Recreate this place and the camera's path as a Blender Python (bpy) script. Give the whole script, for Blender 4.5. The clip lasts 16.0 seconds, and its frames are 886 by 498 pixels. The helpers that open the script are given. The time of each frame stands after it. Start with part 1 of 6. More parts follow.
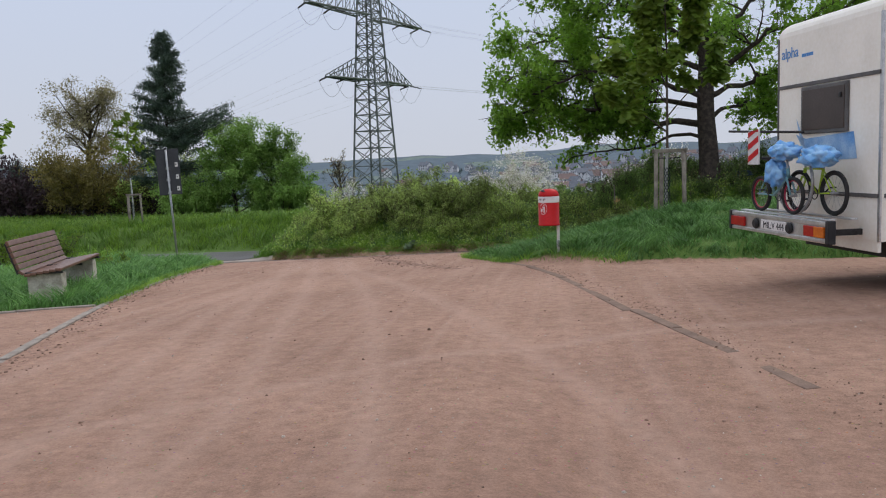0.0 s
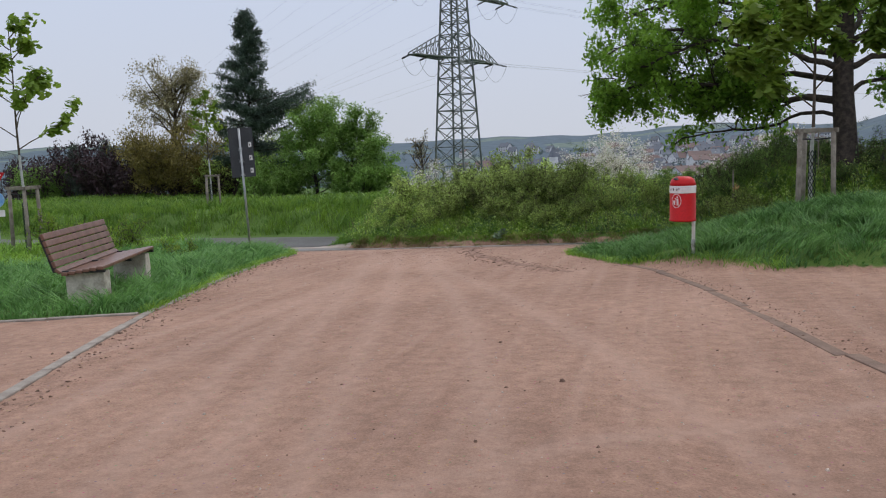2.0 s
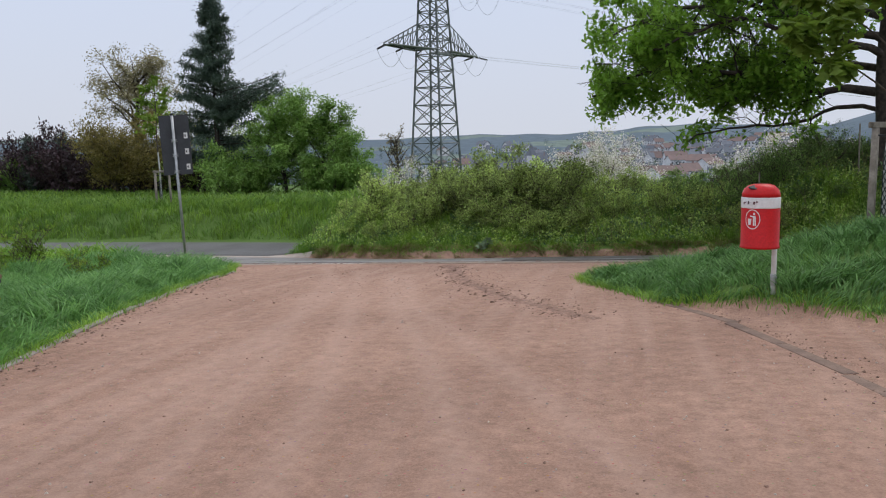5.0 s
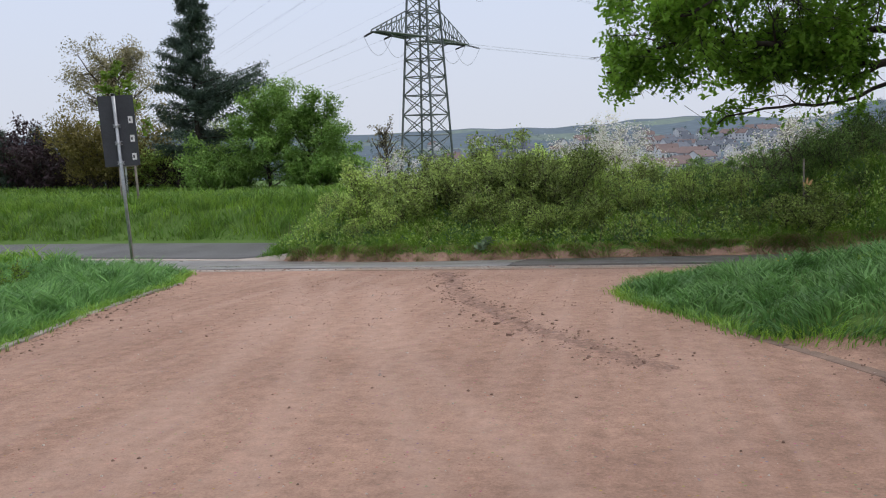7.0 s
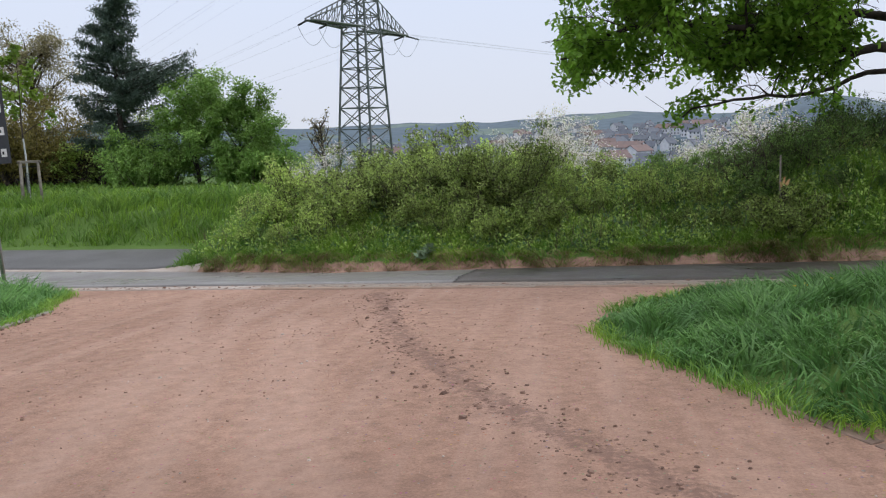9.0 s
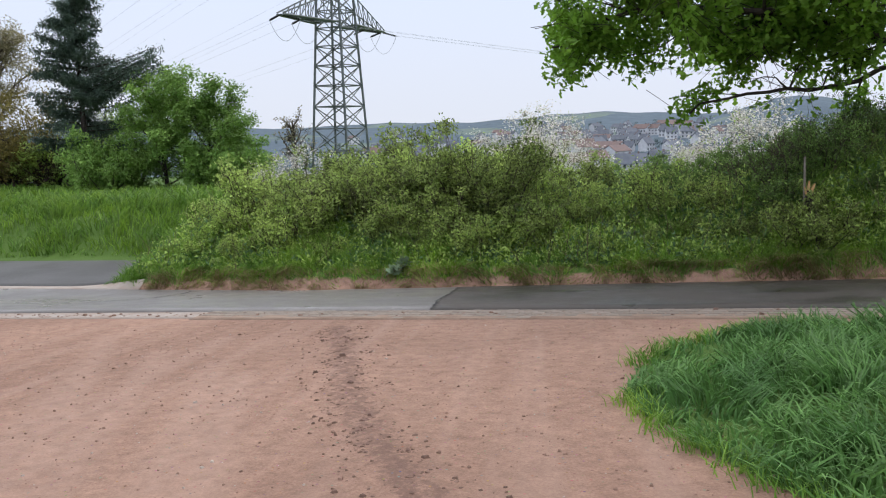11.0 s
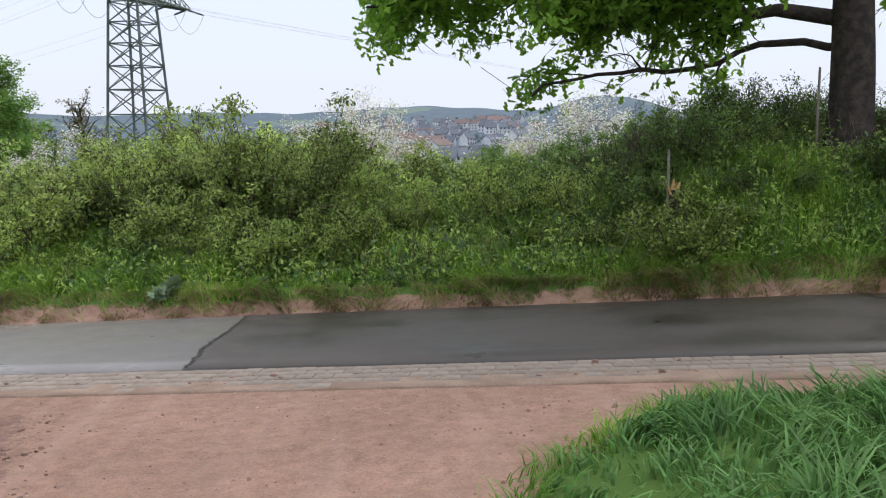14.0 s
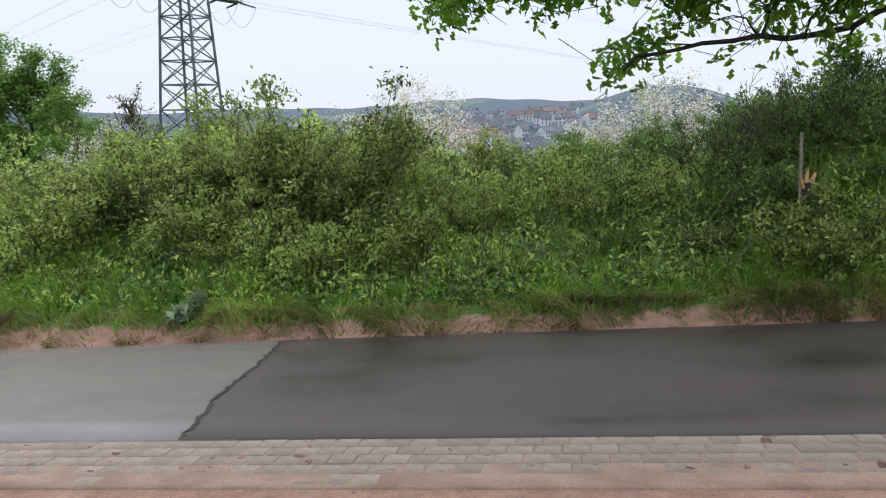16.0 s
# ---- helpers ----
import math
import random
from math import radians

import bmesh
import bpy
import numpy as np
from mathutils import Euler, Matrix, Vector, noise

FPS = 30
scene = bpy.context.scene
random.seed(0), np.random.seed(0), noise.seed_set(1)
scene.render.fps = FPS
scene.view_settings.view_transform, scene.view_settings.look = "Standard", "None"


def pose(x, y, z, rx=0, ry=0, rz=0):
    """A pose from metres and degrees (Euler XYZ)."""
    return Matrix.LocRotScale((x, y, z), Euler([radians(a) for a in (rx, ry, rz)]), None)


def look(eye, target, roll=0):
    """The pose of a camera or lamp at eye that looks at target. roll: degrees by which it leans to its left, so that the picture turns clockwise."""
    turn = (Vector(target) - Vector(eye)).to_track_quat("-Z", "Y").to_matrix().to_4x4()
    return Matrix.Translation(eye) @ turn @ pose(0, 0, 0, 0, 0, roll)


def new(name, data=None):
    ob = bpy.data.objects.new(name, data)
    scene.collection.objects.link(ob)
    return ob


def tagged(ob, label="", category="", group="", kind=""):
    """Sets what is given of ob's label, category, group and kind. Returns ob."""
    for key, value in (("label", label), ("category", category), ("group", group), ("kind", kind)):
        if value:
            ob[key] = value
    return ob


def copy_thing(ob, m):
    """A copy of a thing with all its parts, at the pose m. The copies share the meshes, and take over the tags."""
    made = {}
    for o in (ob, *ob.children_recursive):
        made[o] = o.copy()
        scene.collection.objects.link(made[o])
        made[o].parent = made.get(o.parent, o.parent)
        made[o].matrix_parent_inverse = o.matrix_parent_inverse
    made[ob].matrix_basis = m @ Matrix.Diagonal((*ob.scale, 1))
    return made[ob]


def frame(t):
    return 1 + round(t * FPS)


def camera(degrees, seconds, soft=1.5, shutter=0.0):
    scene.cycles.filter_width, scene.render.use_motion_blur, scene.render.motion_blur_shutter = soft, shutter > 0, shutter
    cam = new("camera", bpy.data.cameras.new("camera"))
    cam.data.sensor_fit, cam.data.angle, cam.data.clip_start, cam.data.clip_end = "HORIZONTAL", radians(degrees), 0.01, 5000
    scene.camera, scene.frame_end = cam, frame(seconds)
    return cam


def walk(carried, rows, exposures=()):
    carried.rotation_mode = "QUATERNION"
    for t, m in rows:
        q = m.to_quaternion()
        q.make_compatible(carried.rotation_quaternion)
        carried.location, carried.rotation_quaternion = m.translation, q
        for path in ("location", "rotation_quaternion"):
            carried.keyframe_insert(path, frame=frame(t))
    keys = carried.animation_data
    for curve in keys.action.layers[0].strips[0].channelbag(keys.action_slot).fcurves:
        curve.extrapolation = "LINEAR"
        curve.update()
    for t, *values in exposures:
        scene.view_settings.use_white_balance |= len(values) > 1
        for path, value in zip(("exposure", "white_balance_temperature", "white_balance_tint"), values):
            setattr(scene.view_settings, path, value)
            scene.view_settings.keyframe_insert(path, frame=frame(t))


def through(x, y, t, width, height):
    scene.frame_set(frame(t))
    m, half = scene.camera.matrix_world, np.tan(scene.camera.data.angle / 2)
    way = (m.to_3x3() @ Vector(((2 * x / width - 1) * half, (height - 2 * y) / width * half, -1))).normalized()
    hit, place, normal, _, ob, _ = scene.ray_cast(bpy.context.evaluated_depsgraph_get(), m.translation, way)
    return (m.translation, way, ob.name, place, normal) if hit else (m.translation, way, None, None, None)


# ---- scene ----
cam = camera(57.0, 16.0, soft=1.1)
PATH = [
    (0, (3.368, 4.061, 1.554), (3.057, 6.025, 1.337), -2.1),
    (0.5, (3.193, 4.573, 1.541), (2.781, 6.518, 1.325), -1.9),
    (1, (3.041, 5.08, 1.544), (2.629, 7.025, 1.324), -1.6),
    (1.5, (2.859, 5.619, 1.557), (2.354, 7.539, 1.32), -1.9),
    (2, (2.648, 6.139, 1.557), (2.148, 8.059, 1.301), -1.9),
    (2.5, (2.49, 6.674, 1.545), (1.953, 8.584, 1.289), -2.1),
    (3, (2.315, 7.26, 1.5), (1.776, 9.169, 1.245), -2.0),
    (3.5, (2.201, 7.766, 1.488), (1.67, 9.678, 1.241), -1.8),
    (4, (2.06, 8.302, 1.469), (1.532, 10.214, 1.21), -1.7),
    (4.5, (1.952, 8.869, 1.48), (1.517, 10.804, 1.222), -1.1),
    (5, (1.846, 9.422, 1.482), (1.402, 11.354, 1.218), -1.2),
    (7.5, (1.125, 12.479, 1.25), (0.712, 14.416, 0.972), -1.8),
    (8, (1.057, 12.946, 1.25), (0.662, 14.887, 0.972), -1.7),
    (8.5, (0.994, 13.503, 1.241), (0.611, 15.445, 0.956), -1.8),
    (9, (0.906, 13.971, 1.253), (0.623, 15.93, 0.958), -1.5),
    (9.5, (0.847, 14.452, 1.25), (0.586, 16.413, 0.957), -1.5),
    (12, (0.645, 16.823, 1.164), (0.516, 18.795, 0.859), -1.2),
    (12.5, (0.683, 17.309, 1.145), (0.674, 19.285, 0.834), -1.2),
    (13, (0.771, 17.778, 1.114), (0.802, 19.754, 0.803), -1.0),
    (13.5, (0.826, 18.267, 1.074), (1.019, 20.233, 0.758), -0.0),
    (14, (0.841, 18.75, 1.037), (1.035, 20.715, 0.718), -0.2),
    (14.5, (0.789, 19.193, 1.0), (0.96, 21.159, 0.68), -0.3),
    (15, (0.762, 19.662, 0.965), (0.927, 21.627, 0.634), -0.4),
    (15.5, (0.762, 20.133, 0.945), (0.809, 22.105, 0.611), -1.0),
    (16, (0.812, 20.572, 0.916), (0.871, 22.543, 0.581), -1.2),
]
EXPOSURES = [(0, -0.43), (3.5, -0.37), (5, -0.3), (7.5, -0.22), (9.5, -0.1), (12.5, 0.06), (14, 0.11), (16, 0.12)]
walk(cam, [(t, look(eye, target, roll)) for t, eye, target, roll in PATH], EXPOSURES)

# ---- light ----
world = bpy.data.worlds.new("overcast_sky")
scene.world = world
world.use_nodes = True
wn, wl = world.node_tree.nodes, world.node_tree.links
wn.clear()
w_out, w_bg = wn.new("ShaderNodeOutputWorld"), wn.new("ShaderNodeBackground")
w_sky = wn.new("ShaderNodeTexSky")
w_sky.sky_type, w_sky.sun_disc = "NISHITA", False
w_sky.sun_elevation, w_sky.sun_rotation = radians(52), radians(150)
w_sky.dust_density = 4.0
w_co, w_sep, w_ramp, w_mix = wn.new("ShaderNodeTexCoord"), wn.new("ShaderNodeSeparateXYZ"), wn.new("ShaderNodeValToRGB"), wn.new("ShaderNodeMixRGB")
w_ramp.color_ramp.elements[0].position, w_ramp.color_ramp.elements[0].color = 0.0, (8.3, 8.75, 9.9, 1)
w_ramp.color_ramp.elements[1].position, w_ramp.color_ramp.elements[1].color = 0.9, (15.0, 15.6, 17.2, 1)
mid = w_ramp.color_ramp.elements.new(0.22)
mid.color = (8.0, 9.0, 11.3, 1)
w_mix.inputs[0].default_value = 0.94
wl.new(w_co.outputs["Generated"], w_sep.inputs[0])
wl.new(w_sep.outputs["Z"], w_ramp.inputs[0])
wl.new(w_sky.outputs[0], w_mix.inputs[1])
wl.new(w_ramp.outputs[0], w_mix.inputs[2])
wl.new(w_mix.outputs[0], w_bg.inputs[0])
wl.new(w_bg.outputs[0], w_out.inputs[0])
w_bg.inputs[1].default_value = 0.1
sun = new("sun", bpy.data.lights.new("sun", "SUN"))
sun.data.energy, sun.data.angle, sun.data.color = 1.2, radians(25), (1.0, 0.97, 0.93)
sun.matrix_world = pose(0, 0, 30, 38, 0, 150)

# ---- materials ----


def rgba(c):
    return (c[0], c[1], c[2], 1)


def material(name, base, alt=None, scale=6.0, rough=0.85, bump=0.3, fine=60.0, metal=0.0, vary=0.0, mix_at=(0.38, 0.62), wet=None):
    """A surface with two colours broken up at two scales, fine relief, and optional variation from piece to piece."""
    m = bpy.data.materials.new(name)
    m.use_nodes = True
    n, l = m.node_tree.nodes, m.node_tree.links
    b = n["Principled BSDF"]
    b.inputs["Roughness"].default_value, b.inputs["Metallic"].default_value = rough, metal
    b.inputs["Specular IOR Level"].default_value = 0.5 if wet or metal else 0.25
    alt = alt or tuple(v * 0.75 for v in base)
    co = n.new("ShaderNodeTexCoord")
    n1, n2, ramp, mix, mix2 = n.new("ShaderNodeTexNoise"), n.new("ShaderNodeTexNoise"), n.new("ShaderNodeMapRange"), n.new("ShaderNodeMixRGB"), n.new("ShaderNodeMixRGB")
    n1.inputs["Scale"].default_value, n1.inputs["Detail"].default_value = scale, 5
    n2.inputs["Scale"].default_value, n2.inputs["Detail"].default_value = fine, 3
    src = co.outputs["Object"]
    l.new(src, n1.inputs["Vector"]), l.new(src, n2.inputs["Vector"])
    ramp.inputs["From Min"].default_value, ramp.inputs["From Max"].default_value = mix_at
    l.new(n1.outputs["Fac"], ramp.inputs["Value"])
    mix.inputs[1].default_value, mix.inputs[2].default_value = rgba(base), rgba(alt)
    l.new(ramp.outputs[0], mix.inputs[0])
    mix2.blend_type = "OVERLAY"
    mix2.inputs[0].default_value = 0.35
    l.new(mix.outputs[0], mix2.inputs[1]), l.new(n2.outputs["Fac"], mix2.inputs[2])
    last = mix2.outputs[0]
    if vary:
        info, geo, hsv, mr = n.new("ShaderNodeObjectInfo"), n.new("ShaderNodeNewGeometry"), n.new("ShaderNodeHueSaturation"), n.new("ShaderNodeMapRange")
        add = n.new("ShaderNodeMath")
        add.operation = "ADD"
        l.new(info.outputs["Random"], add.inputs[0]), l.new(geo.outputs["Random Per Island"], add.inputs[1])
        mr.inputs["From Max"].default_value = 2.0
        mr.inputs["To Min"].default_value, mr.inputs["To Max"].default_value = 1 - vary, 1 + vary
        l.new(add.outputs[0], mr.inputs["Value"]), l.new(mr.outputs[0], hsv.inputs["Value"])
        l.new(last, hsv.inputs["Color"])
        last = hsv.outputs[0]
    l.new(last, b.inputs["Base Color"])
    if wet:
        wr = n.new("ShaderNodeMapRange")
        wr.inputs["From Min"].default_value, wr.inputs["From Max"].default_value = 0.35, 0.65
        wr.inputs["To Min"].default_value, wr.inputs["To Max"].default_value = wet
        l.new(n1.outputs["Fac"], wr.inputs["Value"]), l.new(wr.outputs[0], b.inputs["Roughness"])
    if bump:
        bp = n.new("ShaderNodeBump")
        bp.inputs["Strength"].default_value, bp.inputs["Distance"].default_value = bump, 0.01
        l.new(n2.outputs["Fac"], bp.inputs["Height"]), l.new(bp.outputs[0], b.inputs["Normal"])
    return m


def leaf_material(name, base, alt, through=0.35, vary=0.35, scale=1.2):
    """Leaves: two greens by place and by leaf, light shining through."""
    m = material(name, base, alt, scale=scale, rough=0.55, bump=0.0, fine=9.0, vary=vary)
    n, l = m.node_tree.nodes, m.node_tree.links
    b, out = n["Principled BSDF"], n["Material Output"]
    b.inputs["Specular IOR Level"].default_value = 0.3
    tr, ms = n.new("ShaderNodeBsdfTranslucent"), n.new("ShaderNodeMixShader")
    ms.inputs[0].default_value = through
    l.new(b.inputs["Base Color"].links[0].from_socket, tr.inputs["Color"])
    l.new(b.outputs[0], ms.inputs[1]), l.new(tr.outputs[0], ms.inputs[2]), l.new(ms.outputs[0], out.inputs["Surface"])
    return m


# ---- the plan: survey units are K metres ----
K = 0.85
rng = np.random.default_rng(7)


def smooth(t):
    t = np.clip(t, 0.0, 1.0)
    return t * t * (3 - 2 * t)


def terrain(x, y):
    """Height of the ground in metres."""
    X, Y = np.asarray(x, float) / K, np.asarray(y, float) / K
    v = Y + 0.165 * X
    Yc = np.clip(Y, -6, 34)
    u = (Yc - 12) / 12
    g = -0.0258 * (Yc - 12) - 0.131 * u**2 - 0.0985 * u**3 + 0.0267 * np.clip(X, -25, 25)
    # hedge bank beyond the road
    r = smooth((X + 9.5) / 3.5)
    high = 1.0 + 0.6 * smooth((X - 4.6) / 2.6)
    g = g + r * (0.28 * smooth((v - 33.38) / 0.3) + high * smooth((v - 33.5) / (3.2 - 1.6 * smooth((X - 3) / 4))))
    g = g - r * 1.3 * smooth((v - 39.3) / 5.0)
    # low bank of the meadow
    g = g + (1 - r) * 0.55 * smooth((v - 37.6) / 2.0)
    g = g + (1 - r) * 0.62 * smooth((v - 37.4) / 3.4) * (1 - smooth((v - 44) / 14))
    # raised grass at the bin and the young tree
    bay = 19.0 + 2.2 * np.exp(-np.clip(X - 2.6, -2, 60) / 1.3)
    g = g + 0.26 * smooth((Y - bay) / 0.7) * smooth((X - 2.2) / 1.4) * smooth((26.6 - v) / 3.0)
    # crest of the lawn by the lane
    g = g + 0.32 * smooth((-X - 8.3) / 2.5) * smooth((v - 20) / 6) * smooth((28.5 - v) / 0.9)
    g = g + 0.66 * smooth((X - 2.6) / 4.4) * smooth((27.9 - v + 0.1 * X) / 2.6) * smooth((Y - 19.2 + 0.13 * (X - 6)) / 5.0)
    # meadow and valley
    mm = smooth((-X - 0.30 * (Y - 35) - 3) / 6)
    d = np.hypot(X, Y - 30)
    g = g - mm * 0.026 * np.clip(Y - 40, 0, 50)
    start = 13 + 62 * mm
    g = g - 7 * smooth((d - start) / 90) - 33 * smooth((d - start - 20) / 480)
    az = np.degrees(np.arctan2(X, Y - 20))
    ridge = 62 + 9 * np.sin(az * 0.16 + 0.6) + 5 * np.sin(az * 0.43) + 2 * np.sin(az * 1.7)
    g = g + ridge * smooth((d - 1100) / 1500) * smooth((95 - np.abs(az)) / 20)
    g = g + 62 * np.exp(-(((az - 17) / 5.5) ** 2)) * smooth((d - 900) / 600) * smooth((2200 - d) / 500)
    g = g + 14 * np.exp(-(((az - 8) / 3.0) ** 2)) * smooth((d - 700) / 500) * smooth((1700 - d) / 400)
    return g * K


def ripple(x, y):
    """Shallow unevenness of the driven gravel."""
    x, y = np.asarray(x, float), np.asarray(y, float)
    return smooth((28.3 - (y + 0.165 * x) / K) / 0.8) * 0.005 * np.sin(x * 5.1 + 2 * np.sin(y * 0.9)) * np.sin(y * 1.3 + x)


def hgt(x, y):
    return float(terrain(x, y))


def inside(poly, x, y):
    """Which points lie in a polygon."""
    res = np.zeros(np.shape(x), bool)
    for (ax, ay), (bx, by) in zip(poly, poly[1:] + poly[:1]):
        cross = ((ay > y) != (by > y)) & (x < (bx - ax) * (y - ay) / (by - ay + 1e-12) + ax)
        res ^= cross
    return res


def edge_distance(poly, x, y):
    d = np.full(np.shape(x), 1e9)
    for (ax, ay), (bx, by) in zip(poly, poly[1:] + poly[:1]):
        ex, ey = bx - ax, by - ay
        t = np.clip(((x - ax) * ex + (y - ay) * ey) / (ex * ex + ey * ey + 1e-12), 0, 1)
        d = np.minimum(d, np.hypot(x - ax - t * ex, y - ay - t * ey))
    return d


def scaled(poly):
    return [(a * K, b * K) for a, b in poly]


ISLAND = scaled([(1.42, 24.4), (1.55, 23.6), (2.0, 22.6), (2.55, 21.3), (3.2, 20.7), (4.0, 20.1), (4.9, 19.55), (6.7, 19.25), (9, 18.9), (14, 18.4), (32, 17), (32, 22.7), (5, 27.15), (3.4, 27.3), (2.6, 26.8), (1.9, 26.05), (1.62, 25.4)])
LAWN = scaled([(-3.25, 16.25), (-3.6, 17.65), (-4.25, 19.9), (-4.9, 22.3), (-5.45, 24.5), (-5.9, 26.4), (-6.3, 27.1), (-6.6, 27.7), (-6.9, 28.6), (-7.6, 29.3), (-40, 34.6), (-40, 8), (-16, 12.5), (-8, 14.8), (-4.6, 15.85)])
KERB_LEFT = scaled([(-1.0, 10.0), (-1.75, 12.0), (-2.4, 13.9), (-3.2, 16.25), (-3.55, 17.65), (-4.2, 19.9), (-4.85, 22.3), (-5.4, 24.5), (-5.85, 26.4), (-6.4, 27.2)])
KERB_RIGHT = scaled([(1.5, 24.1), (1.95, 22.7), (2.5, 21.5), (3.1, 20.2), (3.55, 18.6), (3.95, 17.0), (4.35, 15.3), (5.0, 13.15), (5.45, 11.75), (5.9, 10.2), (6.5, 7.8)])

ROAD_NEAR, ROAD_FAR, STRIP_NEAR = 29.2, 33.35, 28.25


def mesh_of(name, verts, faces, mat=None, smooth_faces=False):
    me = bpy.data.meshes.new(name)
    me.from_pydata([tuple(v) for v in verts] if not isinstance(verts, np.ndarray) else verts.tolist(), [], faces if isinstance(faces, list) else faces.tolist())
    if mat:
        me.materials.append(mat)
    if smooth_faces:
        me.polygons.foreach_set("use_smooth", [True] * len(me.polygons))
    me.update()
    return me


def part(name, bm, mat, parent=None, label="", shade=False):
    """Links a bmesh as one mesh object under a thing or under a part."""
    me = bpy.data.meshes.new(name)
    bm.normal_update()
    bm.to_mesh(me)
    bm.free()
    me.materials.append(mat)
    if shade:
        me.polygons.foreach_set("use_smooth", [True] * len(me.polygons))
    ob = new(name, me)
    ob.parent = parent
    return tagged(ob, label) if label else ob


def piece(name, me, parent=None, label=""):
    ob = new(name, me)
    ob.parent = parent
    return tagged(ob, label) if label else ob


def thing(name, m, label, category, group="", kind=""):
    ob = new(name)
    ob.empty_display_size = 0.2
    ob.matrix_basis = m
    return tagged(ob, label, category, group, kind)


def box(bm, x0, x1, y0, y1, z0, z1, bevel=0.0, m=None):
    made = bmesh.ops.create_cube(bm, size=1.0)["verts"]
    for v in made:
        v.co = Vector((x0 + (v.co.x + 0.5) * (x1 - x0), y0 + (v.co.y + 0.5) * (y1 - y0), z0 + (v.co.z + 0.5) * (z1 - z0)))
    if bevel:
        edges = list({e for v in made for e in v.link_edges})
        got = bmesh.ops.bevel(bm, geom=edges, offset=bevel, segments=2, affect="EDGES", profile=0.5)
        made = list({v for f in got["faces"] for v in f.verts} | {v for v in made if v.is_valid})
    if m is not None:
        bmesh.ops.transform(bm, matrix=m, verts=[v for v in made if v.is_valid])
    return bm


def box_bm(*a, **k):
    return box(bmesh.new(), *a, **k)


def rod(bm, a, b, r0, r1=None, sides=8):
    """A straight tapered rod from a to b."""
    a, b = Vector(a), Vector(b)
    r1 = r0 if r1 is None else r1
    turn = (b - a).to_track_quat("Z", "Y").to_matrix().to_4x4()
    bmesh.ops.create_cone(bm, cap_ends=True, segments=sides, radius1=r0, radius2=r1, depth=(b - a).length, matrix=Matrix.Translation((a + b) / 2) @ turn)
    return bm


def rod_bm(*a, **k):
    return rod(bmesh.new(), *a, **k)


def ring(bm, centre, axis, r, thick, seg=28, sides=6):
    """A torus round an axis."""
    turn = Vector(axis).to_track_quat("Z", "Y").to_matrix()
    rows = []
    for i in range(seg):
        a = 2 * math.pi * i / seg
        row = []
        for j in range(sides):
            b = 2 * math.pi * j / sides
            p = Vector(((r + thick * math.cos(b)) * math.cos(a), (r + thick * math.cos(b)) * math.sin(a), thick * math.sin(b)))
            row.append(bm.verts.new(Vector(centre) + turn @ p))
        rows.append(row)
    for i in range(seg):
        for j in range(sides):
            bm.faces.new((rows[i][j], rows[(i + 1) % seg][j], rows[(i + 1) % seg][(j + 1) % sides], rows[i][(j + 1) % sides]))
    return bm


def turned(bm, profile, seg=24, squash=1.0):
    """A body of revolution from (radius, height) rows."""
    rows = []
    for r, z in profile:
        rows.append([bm.verts.new((r * math.cos(2 * math.pi * i / seg), r * squash * math.sin(2 * math.pi * i / seg), z)) for i in range(seg)])
    for a, b in zip(rows, rows[1:]):
        for i in range(seg):
            bm.faces.new((a[i], a[(i + 1) % seg], b[(i + 1) % seg], b[i]))
    bm.faces.new(rows[0][::-1])
    bm.faces.new(rows[-1])
    return bm


def tubes(name, lines, mat, sides=6):
    """Tapered bent tubes as one mesh; a line is a list of (point, radius)."""
    verts, faces = [], []
    full = sides
    for line in lines:
        base = len(verts)
        thin = line[0][1] < 0.013
        sides = 3 if thin else full
        if thin and len(line) > 3:
            line = [line[0], line[len(line) // 2], line[-1]] if line[0][1] > 0.0065 else [line[0], line[-1]]
        for i, (p, r) in enumerate(line):
            q = line[min(i + 1, len(line) - 1)][0] - line[max(i - 1, 0)][0]
            side = q.cross(Vector((0.31, 0.2, 0.93)))
            side = side.normalized() if side.length > 1e-6 else Vector((1, 0, 0))
            up = q.cross(side).normalized()
            for j in range(sides):
                a = 2 * math.pi * j / sides
                verts.append(p + r * (math.cos(a) * side + math.sin(a) * up))
        for i in range(len(line) - 1):
            for j in range(sides):
                k = (j + 1) % sides
                faces.append((base + i * sides + j, base + i * sides + k, base + (i + 1) * sides + k, base + (i + 1) * sides + j))
    return mesh_of(name, verts, faces, mat, True)


